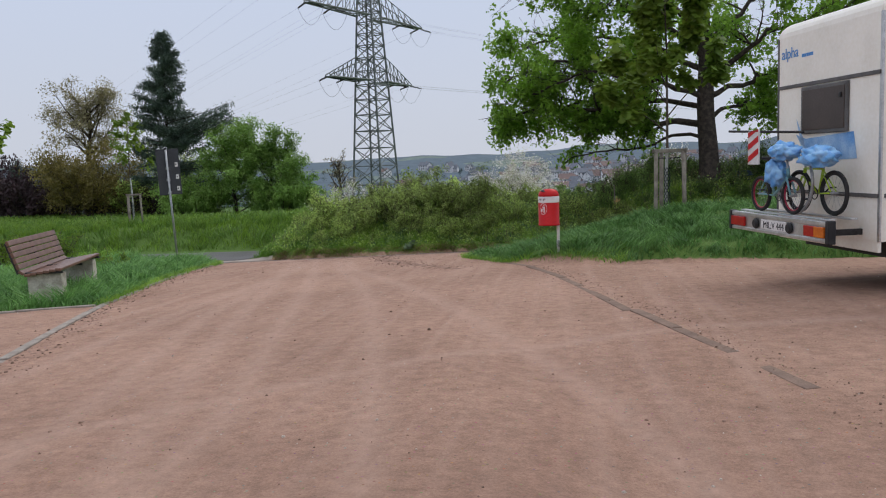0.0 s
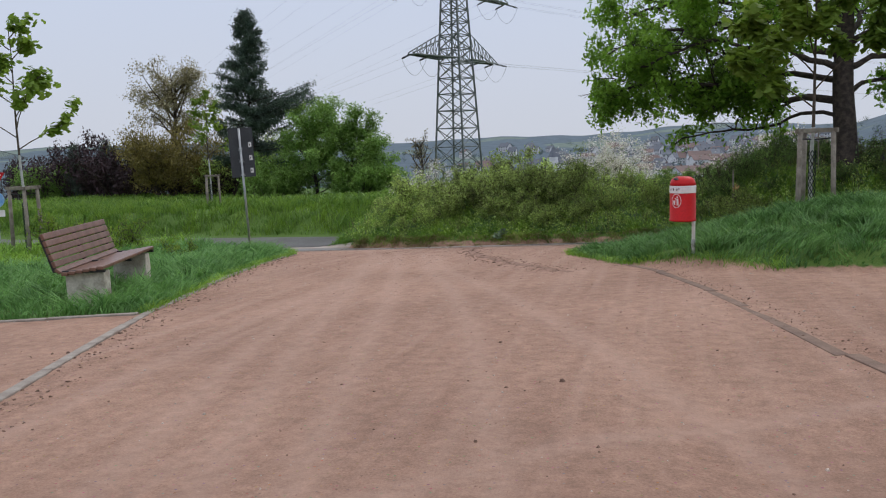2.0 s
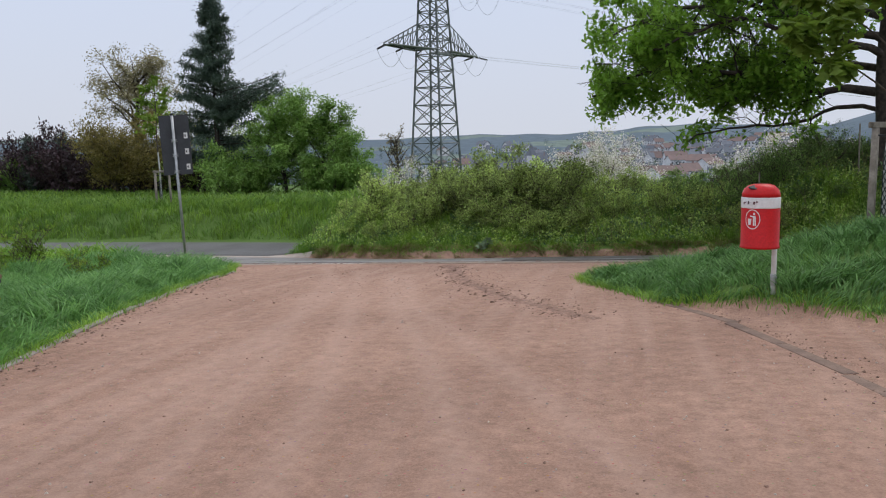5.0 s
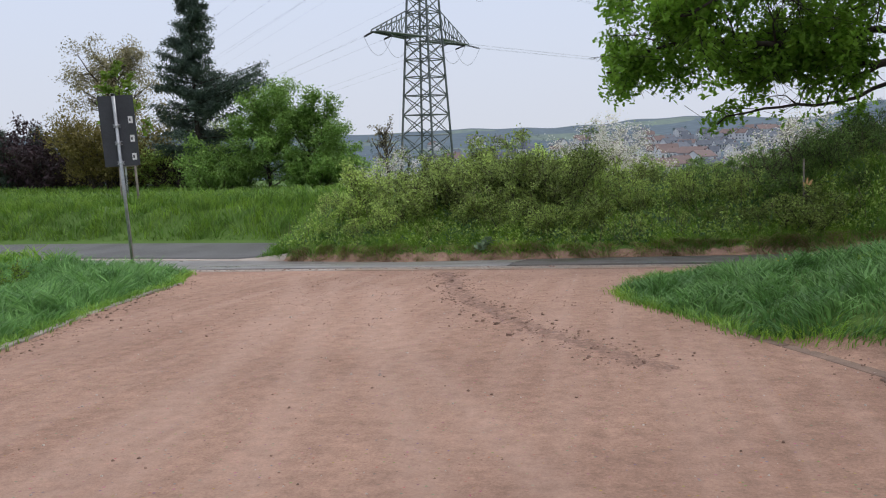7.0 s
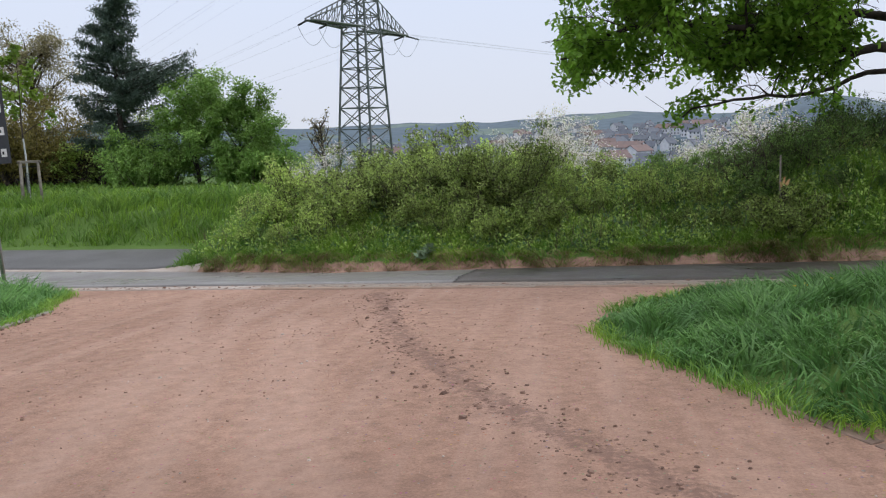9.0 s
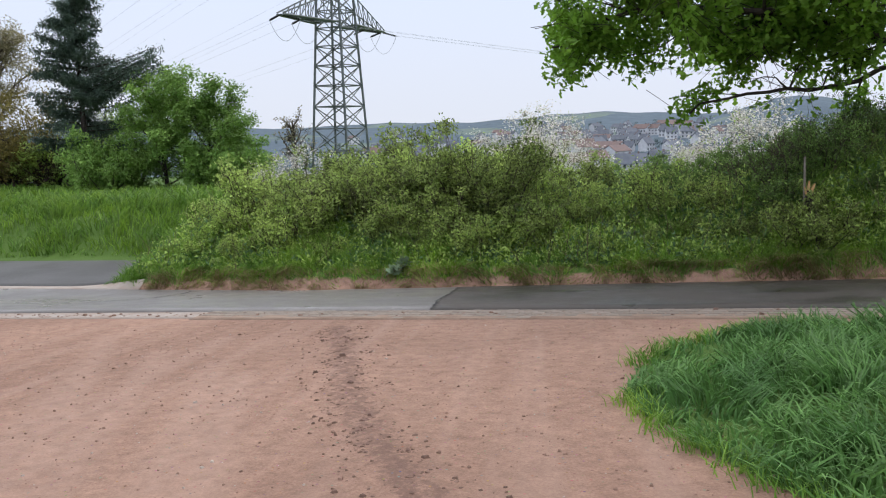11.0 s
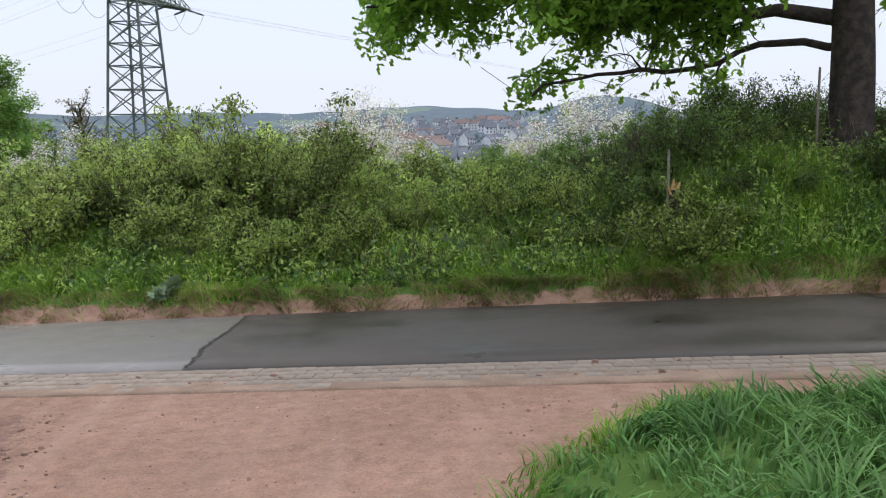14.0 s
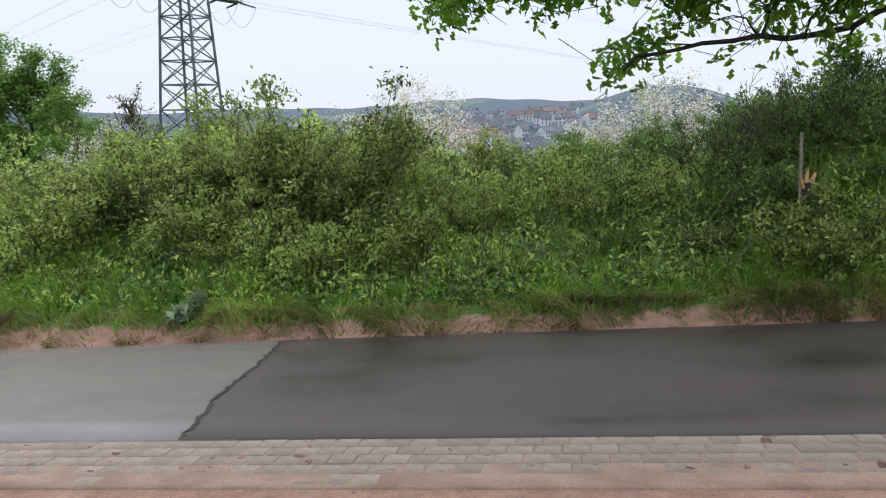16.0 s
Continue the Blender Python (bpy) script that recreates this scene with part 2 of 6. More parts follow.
def leaves(name, points, size, mat, gen, droop=0.3, slim=0.5, spread=0.35, lobes=False, loose=0.55):
    """Many small leaves, one folded blade each, at the given points."""
    p = np.asarray(points, float)
    n = len(p)
    a = gen.uniform(0, 2 * math.pi, n)
    tilt = gen.normal(-droop, loose, n)
    d = np.stack([np.cos(a) * np.cos(tilt), np.sin(a) * np.cos(tilt), np.sin(tilt)], 1)
    s = np.stack([-np.sin(a), np.cos(a), gen.normal(0, 0.82 * loose, n)], 1)
    s /= np.linalg.norm(s, axis=1)[:, None]
    L = (size * gen.uniform(1 - spread, 1 + spread, n))[:, None]
    fold = np.cross(d, s) * L * 0.12
    if lobes:
        rows = [p, p + d * L * 0.3 + s * L * slim * 0.45, p + d * L * 0.45 + s * L * slim * 0.22, p + d * L * 0.72 + s * L * slim * 0.6, p + d * L - fold,
                p + d * L * 0.72 - s * L * slim * 0.6, p + d * L * 0.45 - s * L * slim * 0.22, p + d * L * 0.3 - s * L * slim * 0.45]
    else:
        rows = [p, p + d * L * 0.45 + s * L * slim * 0.5 + fold, p + d * L, p + d * L * 0.45 - s * L * slim * 0.5 + fold]
    k = len(rows)
    verts = np.stack(rows, 1).reshape(-1, 3)
    faces = np.arange(n * k).reshape(n, k)
    return mesh_of(name, verts, faces, mat)


def blades(name, x, y, mat, gen, height, width, lean=0.5):
    """Grass blades of three bent pieces, standing on the ground."""
    n = len(x)
    z = terrain(x, y)
    a = 2.6 * np.sin(x * 3.7 + 1.9 * np.sin(y * 2.9)) + 2.6 * np.sin(y * 4.3 + 1.7 * np.sin(x * 3.1)) + gen.normal(0, 0.75, n)
    h = height * gen.uniform(0.55, 1.25, n)
    le = np.abs(gen.normal(lean, 0.25, n))
    b = gen.uniform(0, 2 * math.pi, n)
    w = width * gen.uniform(0.7, 1.3, n)
    dx, dy, sx, sy = np.cos(a), np.sin(a), np.cos(b) * w, np.sin(b) * w
    P = lambda f, up: (x + dx * h * le * f, y + dy * h * le * f, z + h * up)  # noqa: E731
    rows = []
    for f, up, ww in ((0, -0.03, 1.0), (0.25, 0.5, 0.85), (0.95, 0.88, 0.45)):
        px, py, pz = P(f, up)
        rows += [np.stack([px - sx * ww, py - sy * ww, pz], 1), np.stack([px + sx * ww, py + sy * ww, pz], 1)]
    px, py, pz = P(1.5, 0.85)
    rows.append(np.stack([px, py, pz], 1))
    verts = np.stack(rows, 1).reshape(-1, 3)
    i = np.arange(n)[:, None] * 7
    faces = [tuple(f) for f in np.concatenate([i + [0, 1, 3, 2], i + [2, 3, 5, 4]], 0).tolist()] + [tuple(f) for f in (i + [4, 5, 6]).tolist()]
    return mesh_of(name, verts, faces, mat)


# ---- ground ----
GRAVEL, GRAVEL_ALT = (0.372, 0.226, 0.163), (0.305, 0.182, 0.130)
GRASS, GRASS_ALT = (0.065, 0.125, 0.022), (0.10, 0.17, 0.03)


def ground_material():
    """Red gravel with tyre tracks and damp patches, grass soil where the attribute says so."""
    m = material("gravel_and_turf", GRAVEL, GRAVEL_ALT, scale=0.55, rough=0.9, bump=0.6, fine=70.0)
    n, l = m.node_tree.nodes, m.node_tree.links
    b = n["Principled BSDF"]
    old = b.inputs["Base Color"].links[0].from_socket
    co = n.new("ShaderNodeTexCoord")
    # tyre tracks: noise drawn out along the lane
    mp, tr, trm, mixt = n.new("ShaderNodeMapping"), n.new("ShaderNodeTexNoise"), n.new("ShaderNodeMapRange"), n.new("ShaderNodeMixRGB")
    mp.inputs["Rotation"].default_value, mp.inputs["Scale"].default_value = (0, 0, radians(-12)), (5.0, 0.2, 1)
    tr.inputs["Scale"].default_value, tr.inputs["Detail"].default_value = 1.0, 6
    l.new(co.outputs["Object"], mp.inputs[0]), l.new(mp.outputs[0], tr.inputs["Vector"]), l.new(tr.outputs["Fac"], trm.inputs["Value"])
    trm.inputs["From Min"].default_value, trm.inputs["From Max"].default_value = 0.48, 0.72
    trm.inputs["To Max"].default_value = 0.3
    # a second set of tracks that curves off, and grain at hand's breadth
    mp2, tr2, tm2, mix2t = n.new("ShaderNodeMapping"), n.new("ShaderNodeTexNoise"), n.new("ShaderNodeMapRange"), n.new("ShaderNodeMixRGB")
    mp2.inputs["Rotation"].default_value, mp2.inputs["Scale"].default_value = (0, 0, radians(14)), (3.2, 0.3, 1)
    tr2.inputs["Scale"].default_value, tr2.inputs["Detail"].default_value, tr2.inputs["Distortion"].default_value = 1.0, 8, 0.6
    l.new(co.outputs["Object"], mp2.inputs[0]), l.new(mp2.outputs[0], tr2.inputs["Vector"]), l.new(tr2.outputs["Fac"], tm2.inputs["Value"])
    tm2.inputs["From Min"].default_value, tm2.inputs["From Max"].default_value, tm2.inputs["To Max"].default_value = 0.52, 0.78, 0.3
    mix2t.inputs[2].default_value = (0.235, 0.125, 0.088, 1)
    l.new(tm2.outputs[0], mix2t.inputs[0]), l.new(old, mix2t.inputs[1])
    grain, gmix = n.new("ShaderNodeTexNoise"), n.new("ShaderNodeMixRGB")
    grain.inputs["Scale"].default_value, grain.inputs["Detail"].default_value, grain.inputs["Roughness"].default_value = 9.0, 12, 0.75
    l.new(co.outputs["Object"], grain.inputs["Vector"])
    gmix.blend_type, gmix.inputs[0].default_value = "OVERLAY", 0.75
    l.new(mix2t.outputs[0], gmix.inputs[1]), l.new(grain.outputs["Fac"], gmix.inputs[2])
    old = gmix.outputs[0]
    gb = [x for x in n if x.type == "BUMP"][0]
    gb.inputs["Strength"].default_value, gb.inputs["Distance"].default_value = 0.9, 0.03
    l.new(grain.outputs["Fac"], gb.inputs["Height"])
    mixt.inputs[2].default_value = (0.50, 0.335, 0.262, 1)
    l.new(old, mixt.inputs[1])
    # worn wheel lines, broken up by tread-sized noise, and strips of loose damp soil
    wa, wt, wm, wx = n.new("ShaderNodeAttribute"), n.new("ShaderNodeTexNoise"), n.new("ShaderNodeMath"), n.new("ShaderNodeMath")
    wa.attribute_name = "wheel_line"
    wt.inputs["Scale"].default_value, wt.inputs["Detail"].default_value = 14.0, 5
    l.new(co.outputs["Object"], wt.inputs["Vector"])
    wm.operation, wx.operation = "MULTIPLY", "MAXIMUM"
    l.new(wa.outputs["Fac"], wm.inputs[0]), l.new(wt.outputs["Fac"], wm.inputs[1])
    l.new(wm.outputs[0], wx.inputs[0]), l.new(trm.outputs[0], wx.inputs[1]), l.new(wx.outputs[0], mixt.inputs[0])
    la, ln, lm, lr, mixl = n.new("ShaderNodeAttribute"), n.new("ShaderNodeTexNoise"), n.new("ShaderNodeMath"), n.new("ShaderNodeMapRange"), n.new("ShaderNodeMixRGB")
    la.attribute_name = "loose_soil"
    ln.inputs["Scale"].default_value, ln.inputs["Detail"].default_value, ln.inputs["Roughness"].default_value = 16.0, 8, 0.75
    l.new(co.outputs["Object"], ln.inputs["Vector"])
    lm.operation = "MULTIPLY"
    l.new(la.outputs["Fac"], lm.inputs[0]), l.new(ln.outputs["Fac"], lm.inputs[1])
    lr.inputs["From Min"].default_value, lr.inputs["From Max"].default_value, lr.inputs["To Max"].default_value = 0.38, 0.50, 0.68
    l.new(lm.outputs[0], lr.inputs["Value"]), l.new(lr.outputs[0], mixl.inputs[0]), l.new(mixt.outputs[0], mixl.inputs[1])
    mixl.inputs[2].default_value = (0.17, 0.10, 0.078, 1)
    # single stones
    vo, vm, mixs = n.new("ShaderNodeTexVoronoi"), n.new("ShaderNodeMapRange"), n.new("ShaderNodeMixRGB")
    vo.inputs["Scale"].default_value = 24.0
    l.new(co.outputs["Object"], vo.inputs["Vector"]), l.new(vo.outputs["Distance"], vm.inputs["Value"])
    vm.inputs["From Min"].default_value, vm.inputs["From Max"].default_value = 0.20, 0.08
    vm.inputs["To Max"].default_value = 0.55
    l.new(vm.outputs[0], mixs.inputs[0]), l.new(mixl.outputs[0], mixs.inputs[1]), l.new(vo.outputs["Color"], mixs.inputs[2])
    dim = n.new("ShaderNodeMixRGB")
    dim.blend_type, dim.inputs[0].default_value, dim.inputs[2].default_value = "MULTIPLY", 1.0, (0.55, 0.36, 0.28, 1)
    l.new(vo.outputs["Color"], dim.inputs[1]), l.new(dim.outputs[0], mixs.inputs[2])
    # turf
    at, nz, add, rg, mg, gn, gm = n.new("ShaderNodeAttribute"), n.new("ShaderNodeTexNoise"), n.new("ShaderNodeMath"), n.new("ShaderNodeMapRange"), n.new("ShaderNodeMixRGB"), n.new("ShaderNodeTexNoise"), n.new("ShaderNodeMixRGB")
    at.attribute_name = "turf"
    nz.inputs["Scale"].default_value, nz.inputs["Detail"].default_value = 7, 5
    l.new(co.outputs["Object"], nz.inputs["Vector"])
    add.operation = "MULTIPLY_ADD"
    add.inputs[1].default_value = 0.5
    l.new(nz.outputs["Fac"], add.inputs[0]), l.new(at.outputs["Fac"], add.inputs[2])
    rg.inputs["From Min"].default_value, rg.inputs["From Max"].default_value = 0.68, 0.82
    l.new(add.outputs[0], rg.inputs["Value"])
    gn.inputs["Scale"].default_value, gn.inputs["Detail"].default_value = 0.8, 8
    l.new(co.outputs["Object"], gn.inputs["Vector"])
    gm.inputs[1].default_value, gm.inputs[2].default_value = rgba(GRASS), rgba(GRASS_ALT)
    l.new(gn.outputs["Fac"], gm.inputs[0])
    l.new(rg.outputs[0], mg.inputs[0]), l.new(mixs.outputs[0], mg.inputs[1]), l.new(gm.outputs[0], mg.inputs[2])
    # far woods and fields of the valley, the haze painted into their colour
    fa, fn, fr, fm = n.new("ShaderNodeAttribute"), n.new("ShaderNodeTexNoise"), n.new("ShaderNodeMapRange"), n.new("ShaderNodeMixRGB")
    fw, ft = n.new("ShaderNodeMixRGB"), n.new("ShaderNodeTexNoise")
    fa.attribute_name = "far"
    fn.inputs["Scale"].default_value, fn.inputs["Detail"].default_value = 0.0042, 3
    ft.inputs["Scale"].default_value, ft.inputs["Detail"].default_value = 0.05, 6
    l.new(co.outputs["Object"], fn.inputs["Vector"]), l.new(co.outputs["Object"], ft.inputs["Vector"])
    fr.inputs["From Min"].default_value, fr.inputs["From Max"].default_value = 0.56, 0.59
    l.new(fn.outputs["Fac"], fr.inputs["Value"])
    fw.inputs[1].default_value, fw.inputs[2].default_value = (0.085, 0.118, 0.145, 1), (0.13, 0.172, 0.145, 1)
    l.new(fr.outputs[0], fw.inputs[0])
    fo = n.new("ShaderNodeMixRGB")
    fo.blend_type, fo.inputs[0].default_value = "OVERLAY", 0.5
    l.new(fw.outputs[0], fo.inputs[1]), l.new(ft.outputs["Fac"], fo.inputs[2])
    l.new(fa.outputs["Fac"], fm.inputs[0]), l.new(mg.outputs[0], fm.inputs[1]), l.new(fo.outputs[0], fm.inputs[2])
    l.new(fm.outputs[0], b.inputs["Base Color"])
    return m


def spread_out(lo, hi, step, far, ratio=1.09):
    """Even steps between lo and hi, growing steps beyond, out to far."""
    mid = list(np.arange(lo, hi, step))
    up, down, s = [mid[-1]], [mid[0]], step
    while up[-1] < far:
        s *= ratio
        up.append(up[-1] + s)
        down.append(down[-1] - s)
    return np.array(down[:0:-1] + mid + up[1:])


xs = spread_out(-9.0, 9.0, 0.11, 3500)
ys = spread_out(6.0, 31.0, 0.11, 3500)
gx, gy = np.meshgrid(xs, ys)
gz = terrain(gx, gy)
near = smooth((40 - np.hypot(gx, gy - 12)) / 20)
turf_mask = np.zeros(gx.shape)
gv = gy / K + 0.165 * gx / K
for poly in (ISLAND, LAWN):
    ins, dist = inside(poly, gx, gy), edge_distance(poly, gx, gy)
    turf_mask = np.maximum(turf_mask, np.clip(0.45 + np.where(ins, 1, -1) * dist * 2.5, 0, 1))
turf_mask = np.maximum(turf_mask, np.clip(0.45 + (gv - ROAD_FAR - 0.22) * 2.5, 0, 1))
turf_mask = np.where((gx > 3 * K) & (gv > 27.4) & (gv < 29), np.maximum(turf_mask, 0.25), turf_mask)
gz = gz + near * ripple(gx, gy)


def band(lines, half):
    """How near the ground's points lie to any of some bent lines, 1 on the line and 0 at half a band's width."""
    out = np.zeros(gx.shape)
    close = (np.abs(gx) < 10) & (gy > 3) & (gy < 26)
    for line in lines:
        d = np.full(close.sum(), 1e9)
        for (ax, ay), (bx, by) in zip(line, line[1:]):
            ex, ey = bx - ax, by - ay
            t = np.clip(((gx[close] - ax) * ex + (gy[close] - ay) * ey) / (ex * ex + ey * ey), 0, 1)
            d = np.minimum(d, np.hypot(gx[close] - ax - t * ex, gy[close] - ay - t * ey))
        out[close] = np.maximum(out[close], smooth(1 - d / half))
    return out


WHEEL_LINES = [[(-3.6, 23.4), (-1.9, 19.6), (-1.12, 15.1), (-0.7, 12.6), (0.2, 9.0), (0.9, 5.0)], [(-2.3, 23.2), (-2.1, 19.0), (-1.0, 15.5), (-0.3, 12.6), (1.0, 8.0), (2.4, 4.0)], [(-1.5, 21.5), (-0.5, 18.0), (1.04, 14.9), (1.95, 12.9), (3.6, 9.0), (4.6, 5.5)],
               [(-1.9, 22.0), (-0.7, 18.0), (0.4, 15.2), (1.18, 12.7), (2.1, 9.0), (2.9, 5.0)], [(-2.6, 22.5), (-0.94, 17.2), (-0.1, 14.2), (0.3, 12.5), (1.3, 8.5), (1.7, 4.0)], [(-3.0, 22.0), (-1.6, 18.0), (-1.25, 14.6), (-1.2, 13.0), (-0.9, 9.0)], [(0.2, 8.0), (2.2, 10.0), (4.2, 11.2), (7.0, 11.6)]]
RIDGE = [(-1.32, 23.7), (-1.1, 23.0), (-0.93, 22.3), (-0.68, 21.4), (-0.48, 20.7), (-0.02, 19.56), (0.3, 18.9), (0.62, 18.3), (1.17, 17.5), (1.5, 17.1)]
wheel_line = 0.75 * band(WHEEL_LINES, 0.2)
loose_soil = np.maximum(band([RIDGE], 0.42), 0.8 * band([[(p[0] + 0.22, p[1]) for p in KERB_LEFT]], 0.4))
loose_soil = np.maximum(loose_soil, 0.8 * band([[(-3.9, 23.9), (-3.4, 22.0), (-3.6, 20.5)], [(-0.5, 22.9), (0.5, 22.7), (1.2, 22.3)]], 0.4))
gz = gz + 0.012 * loose_soil * (1 + np.sin(gx * 23 + 3 * np.sin(gy * 17)) * np.sin(gy * 19))
nx, ny = len(xs), len(ys)
idx = np.arange(nx * ny).reshape(ny, nx)
quads = np.stack([idx[:-1, :-1], idx[:-1, 1:], idx[1:, 1:], idx[1:, :-1]], -1).reshape(-1, 4)
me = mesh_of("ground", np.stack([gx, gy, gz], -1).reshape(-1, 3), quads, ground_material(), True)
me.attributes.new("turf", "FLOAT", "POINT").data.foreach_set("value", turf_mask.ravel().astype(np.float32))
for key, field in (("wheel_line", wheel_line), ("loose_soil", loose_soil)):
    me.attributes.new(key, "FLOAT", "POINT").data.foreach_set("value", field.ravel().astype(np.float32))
# share of the hazed valley colours, growing with distance
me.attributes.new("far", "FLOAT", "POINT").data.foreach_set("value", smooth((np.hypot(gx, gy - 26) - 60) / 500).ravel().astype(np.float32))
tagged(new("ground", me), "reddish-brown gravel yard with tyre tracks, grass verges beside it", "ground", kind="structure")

# ---- road ----
ASPHALT = material("asphalt_damp", (0.24, 0.218, 0.2), (0.16, 0.144, 0.132), scale=0.7, rough=0.3, bump=0.25, fine=120, wet=(0.18, 0.5))
ASPHALT_NEW = material("asphalt_patch", (0.047, 0.039, 0.032), (0.075, 0.061, 0.05), scale=0.8, rough=0.5, bump=0.25, fine=130, wet=(0.25, 0.7))
CONCRETE = material("pale_concrete", (0.40, 0.345, 0.30), (0.33, 0.26, 0.215), scale=3, rough=0.85, bump=0.3, fine=50)


def strip(name, x0, x1, v0, v1, mat, lift, step=0.25, rows=8):
    """A band of surface along the road, between two survey lines, laid on the ground."""
    xx = np.arange(x0, x1 + step, step)
    verts, faces = [], []
    for i, a in enumerate(xx):
        for j in range(-1, rows + 1):
            f = max(j, 0) / rows
            v = v0 + (v1 - v0) * f
            ax = a + 0.06 * noise.noise((f * 9, 0, 3)) * (1 if i == 0 else 0)
            px, py = ax * K, (v - 0.165 * ax) * K
            verts.append((px, py, hgt(px, py) + (lift if j >= 0 else -0.06)))
    n = rows + 2
    for i in range(len(xx) - 1):
        for j in range(rows + 1):
            faces.append((i * n + j, (i + 1) * n + j, (i + 1) * n + j + 1, i * n + j + 1))
    return new(name, mesh_of(name, verts, faces, mat, True))


tagged(strip("road", -42, -0.3, ROAD_NEAR, ROAD_FAR, ASPHALT, 0.02), "damp grey asphalt lane crossing the gravel yard's end", "road", kind="structure")
tagged(strip("road_patch", -0.65, 42, ROAD_NEAR, ROAD_FAR, ASPHALT_NEW, 0.026), "darker, newer asphalt on the same lane, wet at its edge", "road", kind="structure")
ASPHALT_OLD = material("asphalt_old", (0.105, 0.1, 0.096), (0.075, 0.07, 0.066), scale=0.9, rough=0.55, bump=0.3, fine=110)
tagged(strip("side_lane", -42, -8.3, ROAD_FAR + 0.3, 37.2, ASPHALT_OLD, 0.016), "damp grey asphalt widening beside the lane", "road", kind="structure")
# the gutter's wet shine is put in as pale colour
tagged(strip("gutter", -42, -7.6, ROAD_FAR, ROAD_FAR + 0.3, CONCRETE, 0.022, rows=2), "concrete gutter between lane and widening, its wet shine painted pale", "gutter", kind="structure")

# ---- trees ----
BARK = material("oak_bark", (0.075, 0.06, 0.05), (0.035, 0.03, 0.026), scale=9, rough=0.95, bump=1.0, fine=28)
TWIG = material("twig_bark", (0.11, 0.085, 0.065), (0.06, 0.05, 0.04), scale=8, rough=0.9, bump=0.3)
OAK_LEAF = leaf_material("oak_leaf", (0.225, 0.395, 0.05), (0.14, 0.27, 0.033), through=0.58)
HEDGE_LEAF = leaf_material("hedge_leaf", (0.38, 0.48, 0.13), (0.25, 0.345, 0.09), through=0.5, vary=0.85)
# leaf of the dark shrubs; also put in for the oak's shade along the hedge
HEDGE_DARK = leaf_material("dark_hedge_leaf", (0.17, 0.27, 0.065), (0.09, 0.16, 0.04), through=0.4, vary=0.85)
BUSH_LEAF = leaf_material("bush_leaf", (0.29, 0.46, 0.105), (0.18, 0.32, 0.07), through=0.4)
SPRUCE_LEAF = leaf_material("spruce_needle", (0.11, 0.155, 0.115), (0.065, 0.10, 0.078), through=0.2)
RED_LEAF = leaf_material("copper_leaf", (0.06, 0.032, 0.038), (0.035, 0.022, 0.025), through=0.15)
BROWN_LEAF = leaf_material("budding_leaf", (0.29, 0.24, 0.065), (0.18, 0.155, 0.05), through=0.3)
PALE_BUD = leaf_material("pale_bud", (0.36, 0.33, 0.19), (0.26, 0.23, 0.13), through=0.3)
BLOSSOM = leaf_material("white_blossom", (0.82, 0.78, 0.72), (0.66, 0.62, 0.55), through=0.3, vary=0.15)
GRASS_BLADE = leaf_material("grass_blade", (0.17, 0.33, 0.09), (0.095, 0.215, 0.055), through=0.35, vary=0.6, scale=2.2)
MEADOW_BLADE = leaf_material("meadow_blade", (0.22, 0.36, 0.045), (0.12, 0.235, 0.035), through=0.35, vary=0.55)
DRY_BLADE = leaf_material("dry_blade", (0.34, 0.265, 0.125), (0.2, 0.15, 0.07), through=0.2)


def limb(start, way, length, r0, r1, gen, bend=0.25, lift=0.0, n=7):
    """A bent line of (point, radius)."""
    line, p, d = [], Vector(start), Vector(way).normalized()
    for i in range(n):
        f = i / (n - 1)
        line.append((p.copy(), r0 + (r1 - r0) * f))
        d = (d + Vector((gen.normal(0, bend), gen.normal(0, bend), gen.normal(0, bend) + lift)) * 0.5).normalized()
        p = p + d * (length / (n - 1))
    return line


def boughs(line, gen, count, length, ratio=0.55, depth=2, spread=1.0, lift=0.05, lines=None, tips=None, start=0.25):
    """Side branches off a line, and theirs in turn; collects lines and the points where leaves sit."""
    for _ in range(count):
        f = gen.uniform(start, 1.0)
        i = min(int(f * (len(line) - 1)), len(line) - 2)
        p, r = line[i]
        q = line[i + 1][0]
        p = p.lerp(q, f * (len(line) - 1) - i)
        d = (q - line[i][0]).normalized()
        side = Vector((gen.normal(), gen.normal(), gen.normal() * 0.7))
        way = d * 0.6 + side.normalized() * spread + Vector((0, 0, lift))
        lg = length * gen.uniform(0.6, 1.2)
        sub = limb(p, way, lg, max(r * 0.5, 0.006), 0.004, gen, 0.35, lift * 0.3, 5)
        lines.append(sub)
        if depth > 1:
            boughs(sub, gen, max(3, int(count * 0.7)), length * ratio, ratio, depth - 1, spread, lift, lines, tips, 0.2)
        else:
            tips += [s[0] for s in sub[1:]]
    return lines, tips


def around(tips, count, radius, gen, flat=0.7):
    t = np.array([tuple(p) for p in tips])
    pick = t[gen.integers(0, len(t), count)]
    return pick + gen.normal(0, radius, (count, 3)) * (1, 1, flat)


